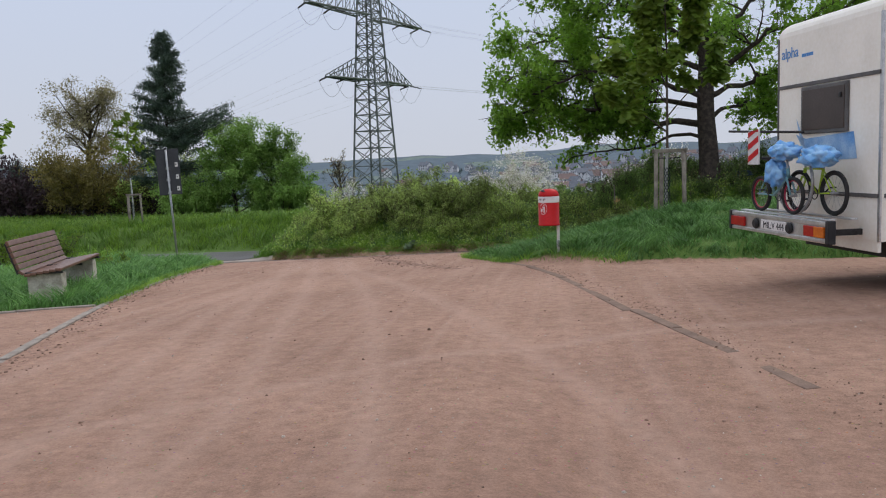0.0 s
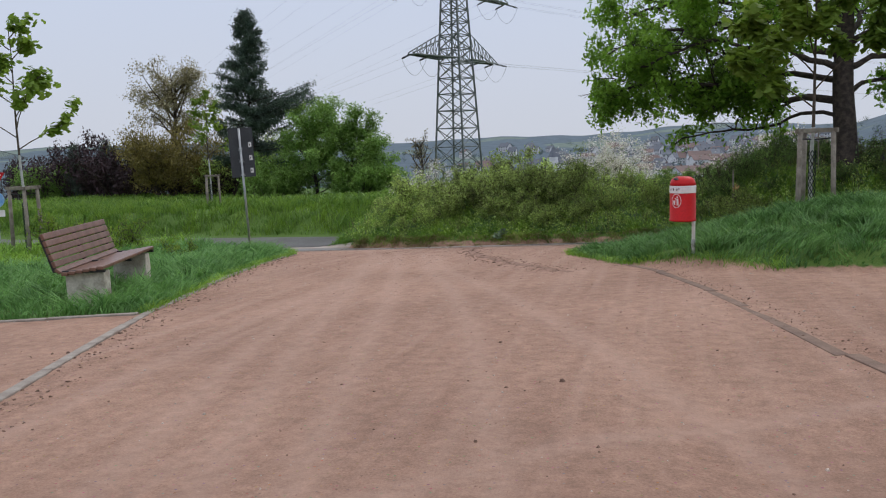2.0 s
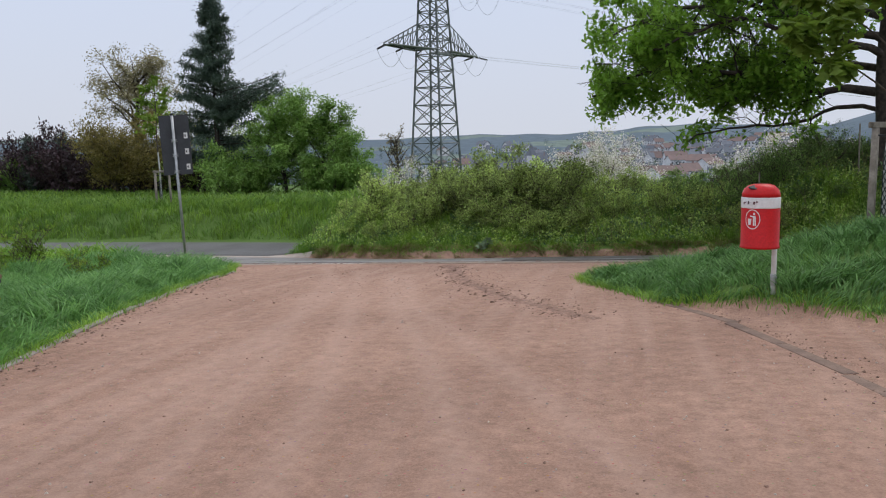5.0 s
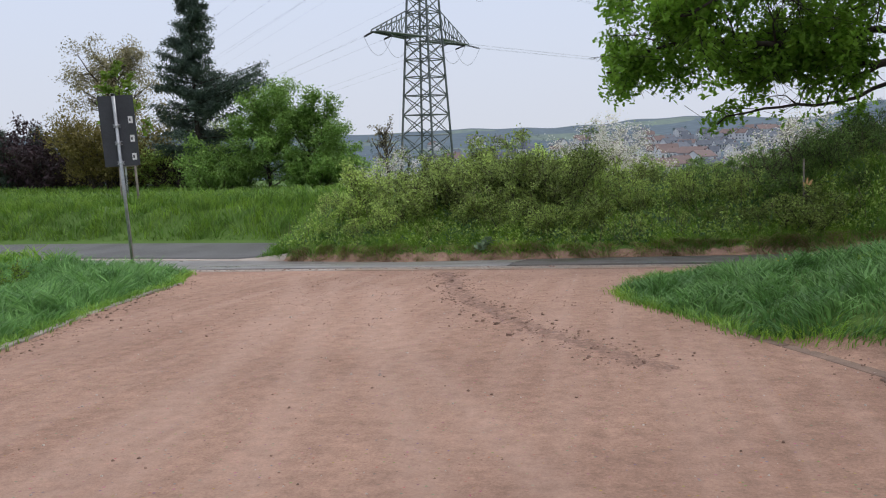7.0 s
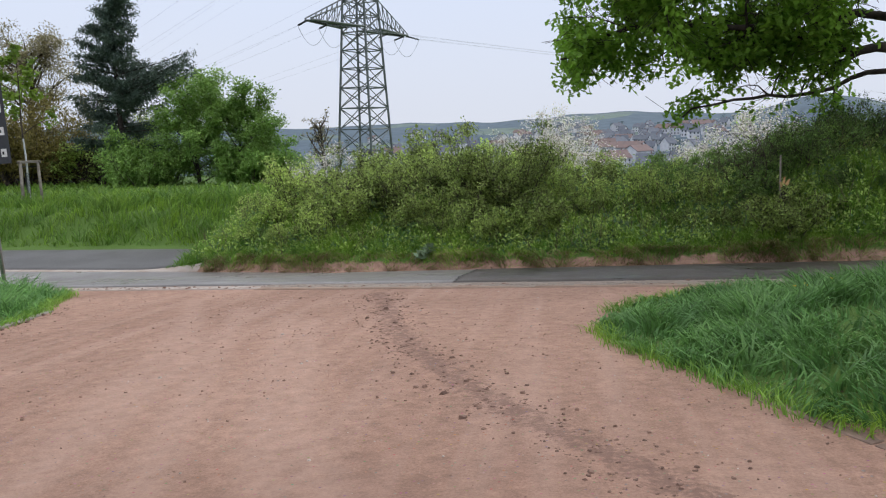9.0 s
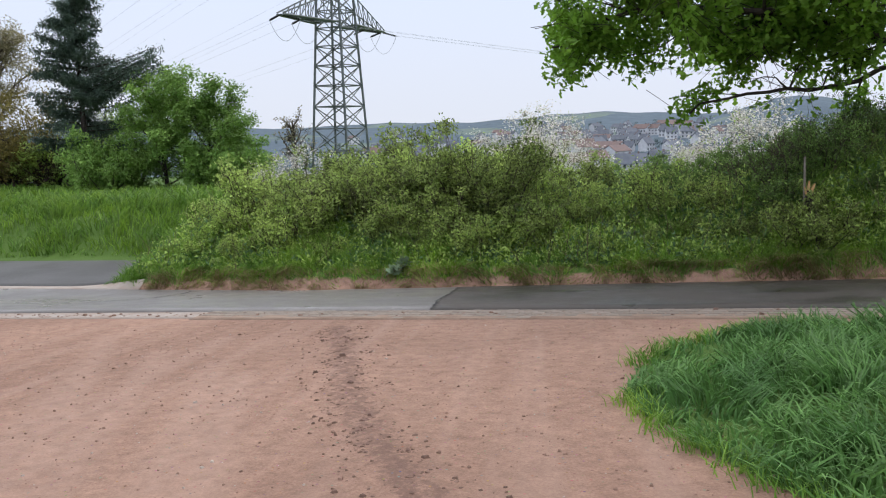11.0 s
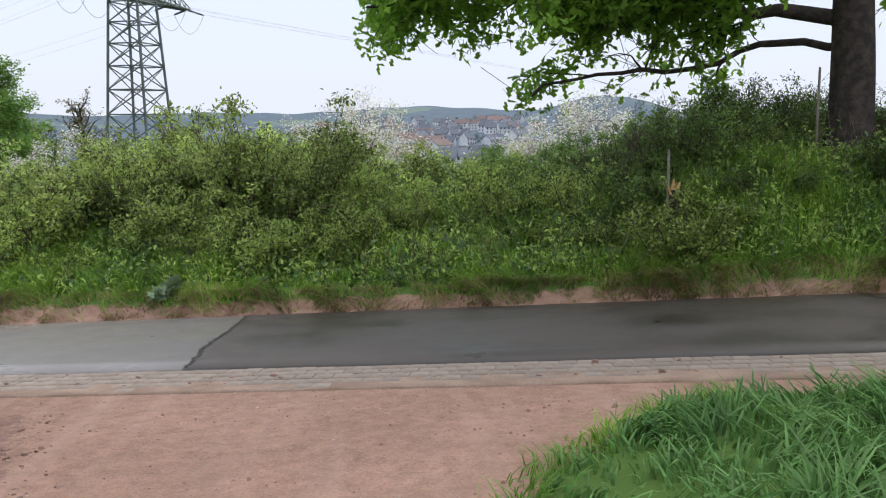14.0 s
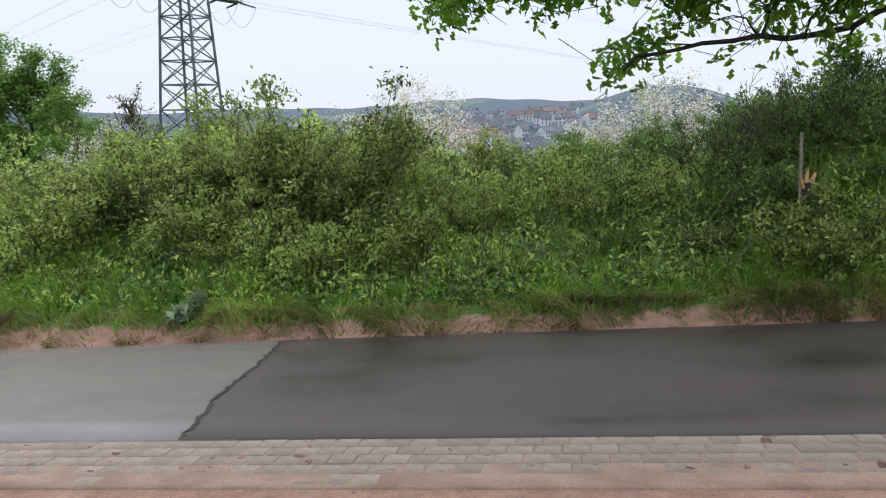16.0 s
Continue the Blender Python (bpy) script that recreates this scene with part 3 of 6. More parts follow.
def course(points, r0, r1, gen, n=15, wobble=0.07):
    """A limb led through a few stations, as a bent line of (point, radius)."""
    pts, line = [Vector(p) for p in points], []
    for i in range(n):
        f = i / (n - 1) * (len(pts) - 1)
        k = min(int(f), len(pts) - 2)
        a, b, c, d = pts[max(k - 1, 0)], pts[k], pts[k + 1], pts[min(k + 2, len(pts) - 1)]
        t = f - k
        p = 0.5 * (2 * b + (c - a) * t + (2 * a - 5 * b + 4 * c - d) * t * t + (3 * b - a - 3 * c + d) * t ** 3)
        w = wobble * min(1.0, i / 2)
        line.append((p + Vector((gen.normal(0, w), gen.normal(0, w), gen.normal(0, w))), r0 + (r1 - r0) * (i / (n - 1)) ** 0.8))
    return line


def oak():
    """The big oak at the hedge: a long drooping limb low down, a strong level one above it, and the spreading crown."""
    gen = np.random.default_rng(11)
    x, y = 7.46, 29.37
    z = hgt(x, y) - 0.1
    base = thing("oak_tree", pose(x, y, z), "large oak with dark bark and fresh green leaves on the bank", "tree")
    trunk = [(Vector((-0.012 * i + 0.03 * math.sin(i * 0.8), 0.02 * math.sin(i), 0.4 * i)), 0.31 - 0.010 * i if i > 1 else (0.47, 0.34)[i]) for i in range(20)]
    piece("trunk", tubes("trunk", [trunk], BARK, 16), base)
    lines, tips = [], []
    mains = [(((0, 0.1, 1.65), (-0.5, 0.5, 1.68), (-1.0, 0.8, 1.75), (-1.5, 0.83, 1.52), (-2.2, 0.85, 1.36), (-3.0, 0.85, 1.37), (-3.6, 0.9, 1.25), (-4.3, 0.9, 1.05)), 0.085, 9, 0.8, 0.35),
             (((0, 0, 1.9), (-0.7, 0.3, 2.12), (-1.4, 0.3, 2.2), (-2.4, 0.35, 2.4), (-3.4, 0.4, 2.6), (-4.6, 0.4, 2.72), (-5.6, 0.45, 2.5), (-6.3, 0.5, 2.05)), 0.16, 26, 1.25, 0.22),
             (((0, 0, 2.4), (-1.1, 0.9, 2.75), (-2.4, 1.6, 2.9), (-3.9, 2.0, 2.9), (-5.2, 2.1, 2.6), (-6.0, 2.1, 2.2)), 0.13, 22, 1.25, 0.25),
             (((0, 0, 2.7), (-1.2, -0.6, 3.2), (-2.6, -1.0, 3.5), (-4.0, -1.1, 3.5), (-5.2, -1.0, 3.0)), 0.13, 20, 1.3, 0.3),
             (((0, 0, 3.0), (-1.5, 0.2, 3.7), (-3.2, 0.2, 4.1), (-4.8, 0.3, 4.0), (-6.0, 0.3, 3.5)), 0.14, 22, 1.4, 0.25),
             (((0, 0, 3.5), (-1.2, 1.0, 4.3), (-3.0, 1.8, 4.9), (-4.8, 2.0, 5.0), (-5.9, 2.0, 4.5)), 0.14, 20, 1.4, 0.3),
             (((0, 0, 3.9), (-1.5, -0.9, 4.9), (-3.0, -1.4, 5.6), (-4.6, -1.4, 5.7)), 0.13, 18, 1.5, 0.3),
             (((0, 0, 4.5), (-1.3, 0.4, 5.8), (-2.8, 0.6, 6.9), (-4.2, 0.6, 7.2)), 0.13, 18, 1.5, 0.3),
             (((0, 0, 2.2), (0.9, 0.4, 2.5), (2.0, 0.7, 2.6), (3.2, 0.8, 2.3)), 0.10, 15, 1.1, 0.3),
             (((0, 0, 2.8), (1.4, 0.2, 3.3), (2.8, 0.2, 3.4), (4.2, 0.2, 3.0)), 0.13, 18, 1.3, 0.3),
             (((0, 0, 3.4), (1.2, -0.8, 4.2), (2.6, -1.4, 4.8), (3.8, -1.5, 4.7)), 0.13, 18, 1.4, 0.3),
             (((0, 0, 3.6), (0.6, 1.2, 4.4), (1.2, 2.6, 5.0), (1.6, 3.6, 5.1)), 0.12, 14, 1.4, 0.3),
             (((0, 0, 4.4), (1.2, 0.5, 5.4), (2.6, 0.8, 6.4), (3.6, 0.8, 6.6)), 0.13, 16, 1.5, 0.3),
             (((-0.2, 0, 6.0), (-0.4, 0.2, 7.4), (-0.2, 0, 8.8), (0.2, 0, 9.8)), 0.15, 20, 1.6, 0.15)]
    for stations, r, k, lg, start in mains:
        line = course(stations, r * 0.74, 0.018, gen)
        lines.append(line)
        boughs(line, gen, k, lg, 0.5, 2, 0.95, 0.02, lines, tips, start)
    # browsed clear above the lane
    low = lambda p: 0.95 if p.x > -4.4 else 1.6  # noqa: E731
    keep = lambda p: p.z > low(p) and p.x > -6.5  # noqa: E731
    lines = [ln for ln in lines if ln[0][1] > 0.02 or keep(ln[-1][0])]
    tips = [p for p in tips if keep(p)]
    piece("branchwork", tubes("branchwork", lines, BARK, 6), base)
    t = np.array([tuple(p) for p in tips])
    thick = np.array([noise.noise(Vector(p) * 1.15) for p in t])
    full = t[(thick > -0.04) & (gen.uniform(0, 1, len(t)) < np.where((t[:, 2] < 1.9) & (t[:, 0] > -4.2), 0.3, 0.56))]
    # leaves stand in tufts about the twig ends
    tufts = np.repeat(full, 4, axis=0) + gen.normal(0, 0.12, (len(full) * 4, 3))
    pts = np.repeat(tufts, 3, axis=0) + gen.normal(0, 0.04, (len(tufts) * 3, 3))
    piece("crown", leaves("crown", pts, 0.135, OAK_LEAF, gen, 0.2, 0.62, lobes=True, loose=0.75), base)
    return base


oak()


def shrub_kind(gen, height, width, count, mat, size, twigs=16, label="dense spring-green hedge shrub on the bank", name="shrub", group="shrubs of the hedge", extra=None):
    base = thing(name, pose(0, 0, 0), label, "shrub", group)
    lines, tips = [], []
    for _ in range(twigs):
        a = gen.uniform(0, 2 * math.pi)
        o = Vector((math.cos(a), math.sin(a), 0)) * gen.uniform(0, width * 0.35)
        line = limb(o, (math.cos(a) * 0.45 * width / height, math.sin(a) * 0.45 * width / height, 1), height * gen.uniform(0.7, 1.15), 0.012 * height, 0.004, gen, 0.3, 0.05, 7)
        lines.append(line)
        boughs(line, gen, 6, height * 0.28, 0.5, 2, 0.9, 0.1, lines, tips, 0.15)
    piece("branchwork", tubes("branchwork", lines, TWIG, 4), base)
    piece("foliage", leaves("foliage", around(tips, count, 0.045 * height, gen, 1.0), size, mat, gen, 0.0, 0.6, loose=0.95), base)
    if extra:
        piece("blossom", leaves("blossom", around(tips, extra[0], 0.04 * height, gen, 1.0), extra[1], BLOSSOM, gen, 0.0, 0.9), base, "white spring blossom")
    return base


def drop_thing(o):
    for c in list(o.children):
        bpy.data.objects.remove(c)
    bpy.data.objects.remove(o)


def hedge():
    gen = np.random.default_rng(23)
    kinds = [shrub_kind(gen, 1.15, 1.1, 2600, HEDGE_LEAF, 0.088), shrub_kind(gen, 1.0, 1.3, 2600, HEDGE_LEAF, 0.082), shrub_kind(gen, 1.2, 1.2, 2900, HEDGE_DARK, 0.086), shrub_kind(gen, 1.5, 1.1, 2600, HEDGE_LEAF, 0.094)]
    spots = []
    for row, v in enumerate((34.75, 35.4, 36.3, 37.4, 38.8, 40.2)):
        X = -7.6 + 0.5 * (row % 2) + 0.4 * row
        while X < 15:
            spots.append((X + gen.uniform(-0.25, 0.25), v + gen.uniform(-0.3, 0.3), row))
            X += gen.uniform(0.8, 1.15) * (1.0 if row < 3 else 1.35)
    for X, v, row in spots:
        x, y = X * K, (v - 0.165 * X) * K
        if math.hypot(x - 7.34, y - 29.37) < 0.75:
            continue
        # more dark-leaved shrubs towards the oak, standing in for its shade
        k = 2 if gen.uniform() < 0.75 * float(smooth((X - 1.5) / 4)) else int(gen.choice([0, 1, 3, 0, 1, 3]))
        s = gen.uniform(0.6, 0.85) * (0.6, 0.8, 0.95, 1.0, 1.0, 1.15)[row] * (1.0 if X < 0.9 else 0.68 if X < 5 else 0.75) * (0.55 + 0.45 * float(smooth((X + 8.4) / 3.8)))
        m = pose(x, y, hgt(x, y) - 0.05, gen.uniform(-6, 6), gen.uniform(-6, 6), gen.uniform(0, 360)) @ Matrix.Diagonal((s * 1.2, s * 1.2, s, 1))
        copy_thing(kinds[k], m)
    for x, y, s in ((4.42, 28.36, 0.52), (4.98, 28.32, 0.5), (4.7, 28.2, 0.5)):
        copy_thing(kinds[0], pose(x, y, hgt(x, y) - 0.03, 0, 0, x * 100) @ Matrix.Diagonal((s * 1.3, s * 1.3, s, 1)))
    for o in kinds:
        drop_thing(o)
    # single taller bushes that stand out of the hedge
    tall = shrub_kind(gen, 1.9, 2.2, 9000, HEDGE_LEAF, 0.085, 20, "tall fresh-green bush standing out of the hedge", "tall_shrub", "tall shrubs in the hedge")
    dark = shrub_kind(gen, 2.2, 2.6, 9500, HEDGE_DARK, 0.08, 26, "tall dark shrub with bare twigs beside the oak", "tall_shrub", "tall shrubs in the hedge")
    bare = shrub_kind(gen, 2.2, 3.0, 420, HEDGE_DARK, 0.07, 20, "tangled, almost leafless dark shrub in the hedge", "bare_shrub", "bare shrubs in the hedge")
    for kind, x, y, s in ((tall, -0.25, 30.7, 0.78), (tall, -1.0, 31.1, 0.7), (dark, 5.35, 29.5, 0.47), (dark, 6.1, 29.75, 0.52), (dark, 6.75, 30.1, 0.46), (dark, 9.4, 29.0, 0.6), (bare, 4.75, 29.9, 0.5), (bare, 5.3, 30.2, 0.56), (bare, 8.3, 30.0, 0.55), (dark, 11.2, 28.6, 0.6)):
        copy_thing(kind, pose(x, y, hgt(x, y) - 0.1, 0, 0, x * 70) @ Matrix.Diagonal((s, s, s, 1)))
    drop_thing(tall), drop_thing(dark), drop_thing(bare)
    # blossoming shrubs behind the hedge
    white = shrub_kind(gen, 3.4, 3.0, 2500, HEDGE_LEAF, 0.09, 22, "white-blossoming shrub behind the hedge", "blossoming_shrub", "blossoming shrubs", (15000, 0.075))
    for x, y, top, s in ((0.9, 46.0, 1.15, 0.72), (-6.8, 41.0, 0.2, 0.55), (7.0, 42.5, 0.62, 0.85), (8.4, 43.5, 0.78, 0.9)):
        copy_thing(white, pose(x, y, top - 3.2 * s, 0, 0, x * 50) @ Matrix.Diagonal((s * 1.15, s * 1.15, s, 1)))
    drop_thing(white)


hedge()

# ---- kerbs and pavers ----
KERB = material("kerb_concrete", (0.33, 0.295, 0.255), (0.25, 0.21, 0.18), scale=6, rough=0.9, bump=0.4, fine=70, vary=0.12)


def along(points, step):
    """Even stations on a bent line: (x, y, heading)."""
    out, rest = [], 0.0
    for (ax, ay), (bx, by) in zip(points, points[1:]):
        L, h = math.hypot(bx - ax, by - ay), math.atan2(by - ay, bx - ax)
        d = rest
        while d < L:
            out.append((ax + (bx - ax) * d / L, ay + (by - ay) * d / L, h))
            d += step
        rest = d - L
    return out


EDGING = material("sunken_edging", (0.23, 0.155, 0.118), (0.17, 0.115, 0.09), scale=6, rough=0.9, bump=0.4, fine=70, vary=0.12)


def kerb(name, points, label, width, proud, length=0.98, mat=None):
    base = tagged(new(name), label, "kerb", kind="structure")
    bm = box_bm(0.0, length - 0.012, -width / 2, width / 2, -0.16, 0, bevel=0.008)
    me = bpy.data.meshes.new("kerb_stone")
    bm.to_mesh(me)
    bm.free()
    me.materials.append(mat or KERB)
    gen = np.random.default_rng(5)
    for x, y, h in along(points, length):
        ex, ey = x + math.cos(h) * length, y + math.sin(h) * length
        z0, z1 = hgt(x, y), hgt(ex, ey)
        ob = piece("kerb_stone", me, base)
        ob.matrix_basis = Matrix.Translation((x, y, z0 + float(ripple(x, y)) + proud + gen.normal(0, 0.005))) @ Matrix.Rotation(h, 4, "Z") @ Matrix.Rotation(-math.atan2(z1 - z0, length), 4, "Y")


kerb("kerb_1", KERB_LEFT, "weathered concrete edging between gravel and side path", 0.09, 0.022)
kerb("kerb_2", KERB_RIGHT, "flush grey edging sunk into the gravel", 0.11, 0.004, mat=EDGING)
kerb("kerb_3", scaled([(-3.3, 16.2), (-4.6, 15.8), (-8, 14.75), (-12, 13.6)]), "low edging along the lawn", 0.07, 0.03)
tagged(strip("gutter_slab", -42, -3.4, STRIP_NEAR + 0.25, ROAD_NEAR, CONCRETE, 0.006, rows=3), "pale sandy concrete strip along the lane", "gutter", kind="structure")

BED = material("sandy_bed", (0.33, 0.235, 0.175), (0.25, 0.17, 0.125), scale=4, rough=0.9, bump=0.4, fine=70)
tagged(strip("paving_bed", -3.9, 12.5, STRIP_NEAR + 0.1, ROAD_NEAR, BED, 0.0115, rows=4), "sand washed into the paved strip's joints", "paving", kind="structure")
PAVER = material("paver_stone", (0.29, 0.242, 0.20), (0.225, 0.178, 0.142), scale=7, rough=0.8, bump=0.35, fine=80, vary=0.25)


def pavers():
    base = tagged(new("paved_strip"), "five rows of small worn paving blocks along the lane", "paving", kind="structure")
    gen = np.random.default_rng(3)
    w = 0.137
    bm = box_bm(-w / 2 + 0.0035, w / 2 - 0.0035, -w / 2 + 0.003, w / 2 - 0.003, -0.06, 0.0, bevel=0.006)
    me = bpy.data.meshes.new("paver")
    bm.to_mesh(me)
    bm.free()
    me.materials.append(PAVER)
    heading = math.atan(-0.165)
    rest = bmesh.new()
    for row in range(5):
        for i in range(-24, 75):
            s = (i + (0.5 if row % 2 else 0) + 0.12 * noise.noise((row * 3.1, 0, 0))) * w * 1.004
            ax = s * math.cos(heading)
            v = ROAD_NEAR * K - (row + 0.5) * w - 0.001
            x, y = ax, v - 0.165 * ax
            z = hgt(x, y) + 0.0155 - (0, 0, 0.0005, 0.0035, 0.007)[row] + 0.004 * noise.noise((x * 1.3, y * 2.0, 0)) + gen.normal(0, 0.0012)
            dz = hgt(x, y + 0.1) - hgt(x, y)
            m = Matrix.Translation((x, y, z)) @ Matrix.Rotation(heading + gen.normal(0, 0.012), 4, "Z") @ Matrix.Rotation(-math.atan2(hgt(x + 0.1, y - 0.0165) - hgt(x, y), 0.1), 4, "Y") @ Matrix.Rotation(math.atan2(dz, 0.1) + gen.normal(0, 0.007), 4, "X")
            if i < 36:
                piece("paver", me, base).matrix_basis = m
            else:
                rest.from_mesh(me)
                rest.verts.ensure_lookup_table()
                bmesh.ops.transform(rest, matrix=m, verts=rest.verts[-len(me.vertices):])
    tagged(part("paver_rest", rest, PAVER, base), kind="stuff")


# ---- things on the near side ----
WOOD = material("bench_slat_wood", (0.20, 0.108, 0.078), (0.14, 0.072, 0.05), scale=5, rough=0.34, bump=0.25, fine=45, vary=0.15)
BENCH_STONE = material("rough_cast_concrete", (0.58, 0.54, 0.46), (0.36, 0.32, 0.26), scale=7, rough=0.9, bump=0.7, fine=40)


def bench():
    z = hgt(-4.2, 15.2)
    seat_z = 0.23 - z
    base = thing("park_bench", pose(-3.65, 14.37, z, 0, 0, 17), "brown slatted wooden park bench on two pale concrete blocks", "bench")
    L = 1.98
    slat = box_bm(-0.038, 0.038, 0, L, -0.02, 0.02, bevel=0.008)
    me = bpy.data.meshes.new("slat")
    slat.to_mesh(me)
    slat.free()
    me.materials.append(WOOD)
    for i in range(6):
        piece("seat_slat", me, base).matrix_basis = pose(-0.045 - i * 0.083, 0, seat_z + 0.002 - 0.012 * i, 0, 2, 0)
    piece("seat_slat", me, base).matrix_basis = pose(-0.535, 0, seat_z - 0.02, 0, 38, 0)
    for i in range(5):
        piece("back_slat", me, base).matrix_basis = pose(-0.575 - i * 0.026, 0, seat_z + 0.06 + i * 0.083, 0, 72, 0)
    for yy in (0.06, L - 0.06, L / 2):
        bm = bmesh.new()
        box(bm, -0.5, 0, yy - 0.02, yy + 0.02, seat_z - 0.055, seat_z - 0.022, bevel=0.004)
        box(bm, -0.02, 0.02, yy - 0.02, yy + 0.02, 0, 0.46, bevel=0.004, m=pose(-0.585, 0, seat_z - 0.04, 0, -17, 0))
        part("bracket", bm, METAL_DARK, base, "dark steel bracket")
    for yy in (0.12, L - 0.3):
        bm = box_bm(-0.5, -0.04, yy, yy + 0.2, -0.05, seat_z - 0.056, bevel=0.015)
        bmesh.ops.subdivide_edges(bm, edges=bm.edges[:], cuts=2, use_grid_fill=True)
        for v in bm.verts:
            v.co += Vector((noise.noise(v.co * 9), noise.noise(v.co * 9 + Vector((5, 0, 0))), 0)) * 0.012
        part("support_block", bm, BENCH_STONE, base, "rough pale concrete block")


METAL_DARK = material("dark_steel", (0.05, 0.05, 0.052), (0.03, 0.03, 0.03), scale=9, rough=0.5, bump=0.1, metal=0.6)
GALV = material("galvanised_steel", (0.42, 0.43, 0.44), (0.33, 0.34, 0.35), scale=14, rough=0.45, bump=0.08, metal=0.7)
SIGN_BACK = material("grey_sign_back", (0.058, 0.06, 0.068), (0.047, 0.049, 0.055), scale=3, rough=0.6, bump=0.05)
RED = material("red_paint", (0.52, 0.011, 0.013), (0.45, 0.009, 0.011), scale=4, rough=0.35, bump=0.06)
WHITE = material("white_paint", (0.74, 0.73, 0.72), (0.62, 0.61, 0.6), scale=5, rough=0.45, bump=0.05)
BLACK = material("black_plastic", (0.018, 0.018, 0.02), (0.03, 0.03, 0.03), scale=8, rough=0.5, bump=0.1)
bench()
pavers()


def litter_bin():
    x, y = 3.02, 17.33
    zg = hgt(x + 0.13, y)
    base = thing("litter_bin", pose(x, y, zg, 0, 0, -8), "red metal litter bin with a white band on a post", "litter bin")
    b0, b1, r = 0.44 - zg, 1.03 - zg, 0.168
    body = turned(bmesh.new(), [(r - 0.006, b0), (r + 0.006, b0 + 0.006), (r + 0.006, b0 + 0.022), (r, b0 + 0.03), (r, b1 - 0.125), (r - 0.001, b1 - 0.12)], 32, 0.86)
    bo = part("body", body, RED, base, shade=True)
    part("band", turned(bmesh.new(), [(r + 0.002, b1 - 0.218), (r + 0.003, b1 - 0.21), (r + 0.003, b1 - 0.125), (r + 0.002, b1 - 0.12)], 32, 0.865), WHITE, bo, "white band with scrawled marks", shade=True)
    part("lid", turned(bmesh.new(), [(r, b1 - 0.119), (r - 0.004, b1 - 0.085), (r - 0.022, b1 - 0.045), (r - 0.055, b1 - 0.015), (r - 0.1, b1 - 0.002), (0.02, b1)], 32, 0.86), RED, base, shade=True)
    op = turned(bmesh.new(), [(0.075, 0), (0.078, 0.006), (0.07, 0.011)], 20, 0.42)
    o = part("mouth", op, BLACK, base, "dark throw-in opening")
    o.matrix_basis = pose(-0.035, -0.085, b1 - 0.033, 32, 0, 12)
    # the round sign: a white ring, a bin and a figure reduced to plain strokes
    def curved(name, quads, mat, lift):
        bm = bmesh.new()
        for pts in quads:
            vs = []
            for a, h in pts:
                t = -math.pi / 2 - 0.42 + a / r
                vs.append(bm.verts.new(((r + lift) * math.cos(t), (r + lift) * 0.86 * math.sin(t), b1 - 0.315 + h)))
            bm.faces.new(vs)
        part(name, bm, mat, bo)
    rim = []
    for i in range(28):
        a, b = 2 * math.pi * i / 28, 2 * math.pi * (i + 1) / 28
        rim.append([(0.062 * math.cos(a), 0.083 * math.sin(a)), (0.068 * math.cos(a), 0.09 * math.sin(a)), (0.068 * math.cos(b), 0.09 * math.sin(b)), (0.062 * math.cos(b), 0.083 * math.sin(b))])
    curved("emblem_ring", rim, WHITE, 0.0035)
    curved("emblem_mark", [[(-0.036, -0.05), (-0.014, -0.05), (-0.008, 0.005), (-0.042, 0.005)], [(0.008, -0.058), (0.02, -0.058), (0.022, 0.03), (0.006, 0.03)], [(0.024, -0.058), (0.034, -0.058), (0.03, 0.03), (0.022, 0.03)],
                           [(-0.022, 0.026), (0.008, 0.018), (0.01, 0.03), (-0.02, 0.036)], [(0.008, 0.04), (0.024, 0.04), (0.024, 0.058), (0.008, 0.058)]], WHITE, 0.004)
    curved("scrawl", [[(-0.10 + 0.026 * i, 0.135 + 0.012 * (i % 2)), (-0.085 + 0.026 * i, 0.135 + 0.02 * (i % 2)), (-0.08 + 0.026 * i, 0.158), (-0.097 + 0.026 * i, 0.15 + 0.01 * (i % 3))] for i in range(6)], SCRAWL, 0.0065)
    post = part("post", rod_bm((0.13, 0.09, -0.1), (0.13, 0.09, b1 - 0.1), 0.024, sides=14), WHITE, base, "white-painted steel post", shade=True)
    part("collar", turned(bmesh.new(), [(0.027, 0.10), (0.029, 0.105), (0.029, 0.20), (0.027, 0.205)], 14), GALV, post, "grey sleeve", shade=True).matrix_basis = pose(0.13, 0.09, 0)
    part("bracket", box_bm(0.09, 0.15, 0.03, 0.1, b0 + 0.2, b0 + 0.24, bevel=0.004), GALV, base)


SCRAWL = material("dark_red_scrawl", (0.12, 0.02, 0.03), (0.05, 0.02, 0.03), rough=0.5, bump=0)
litter_bin()


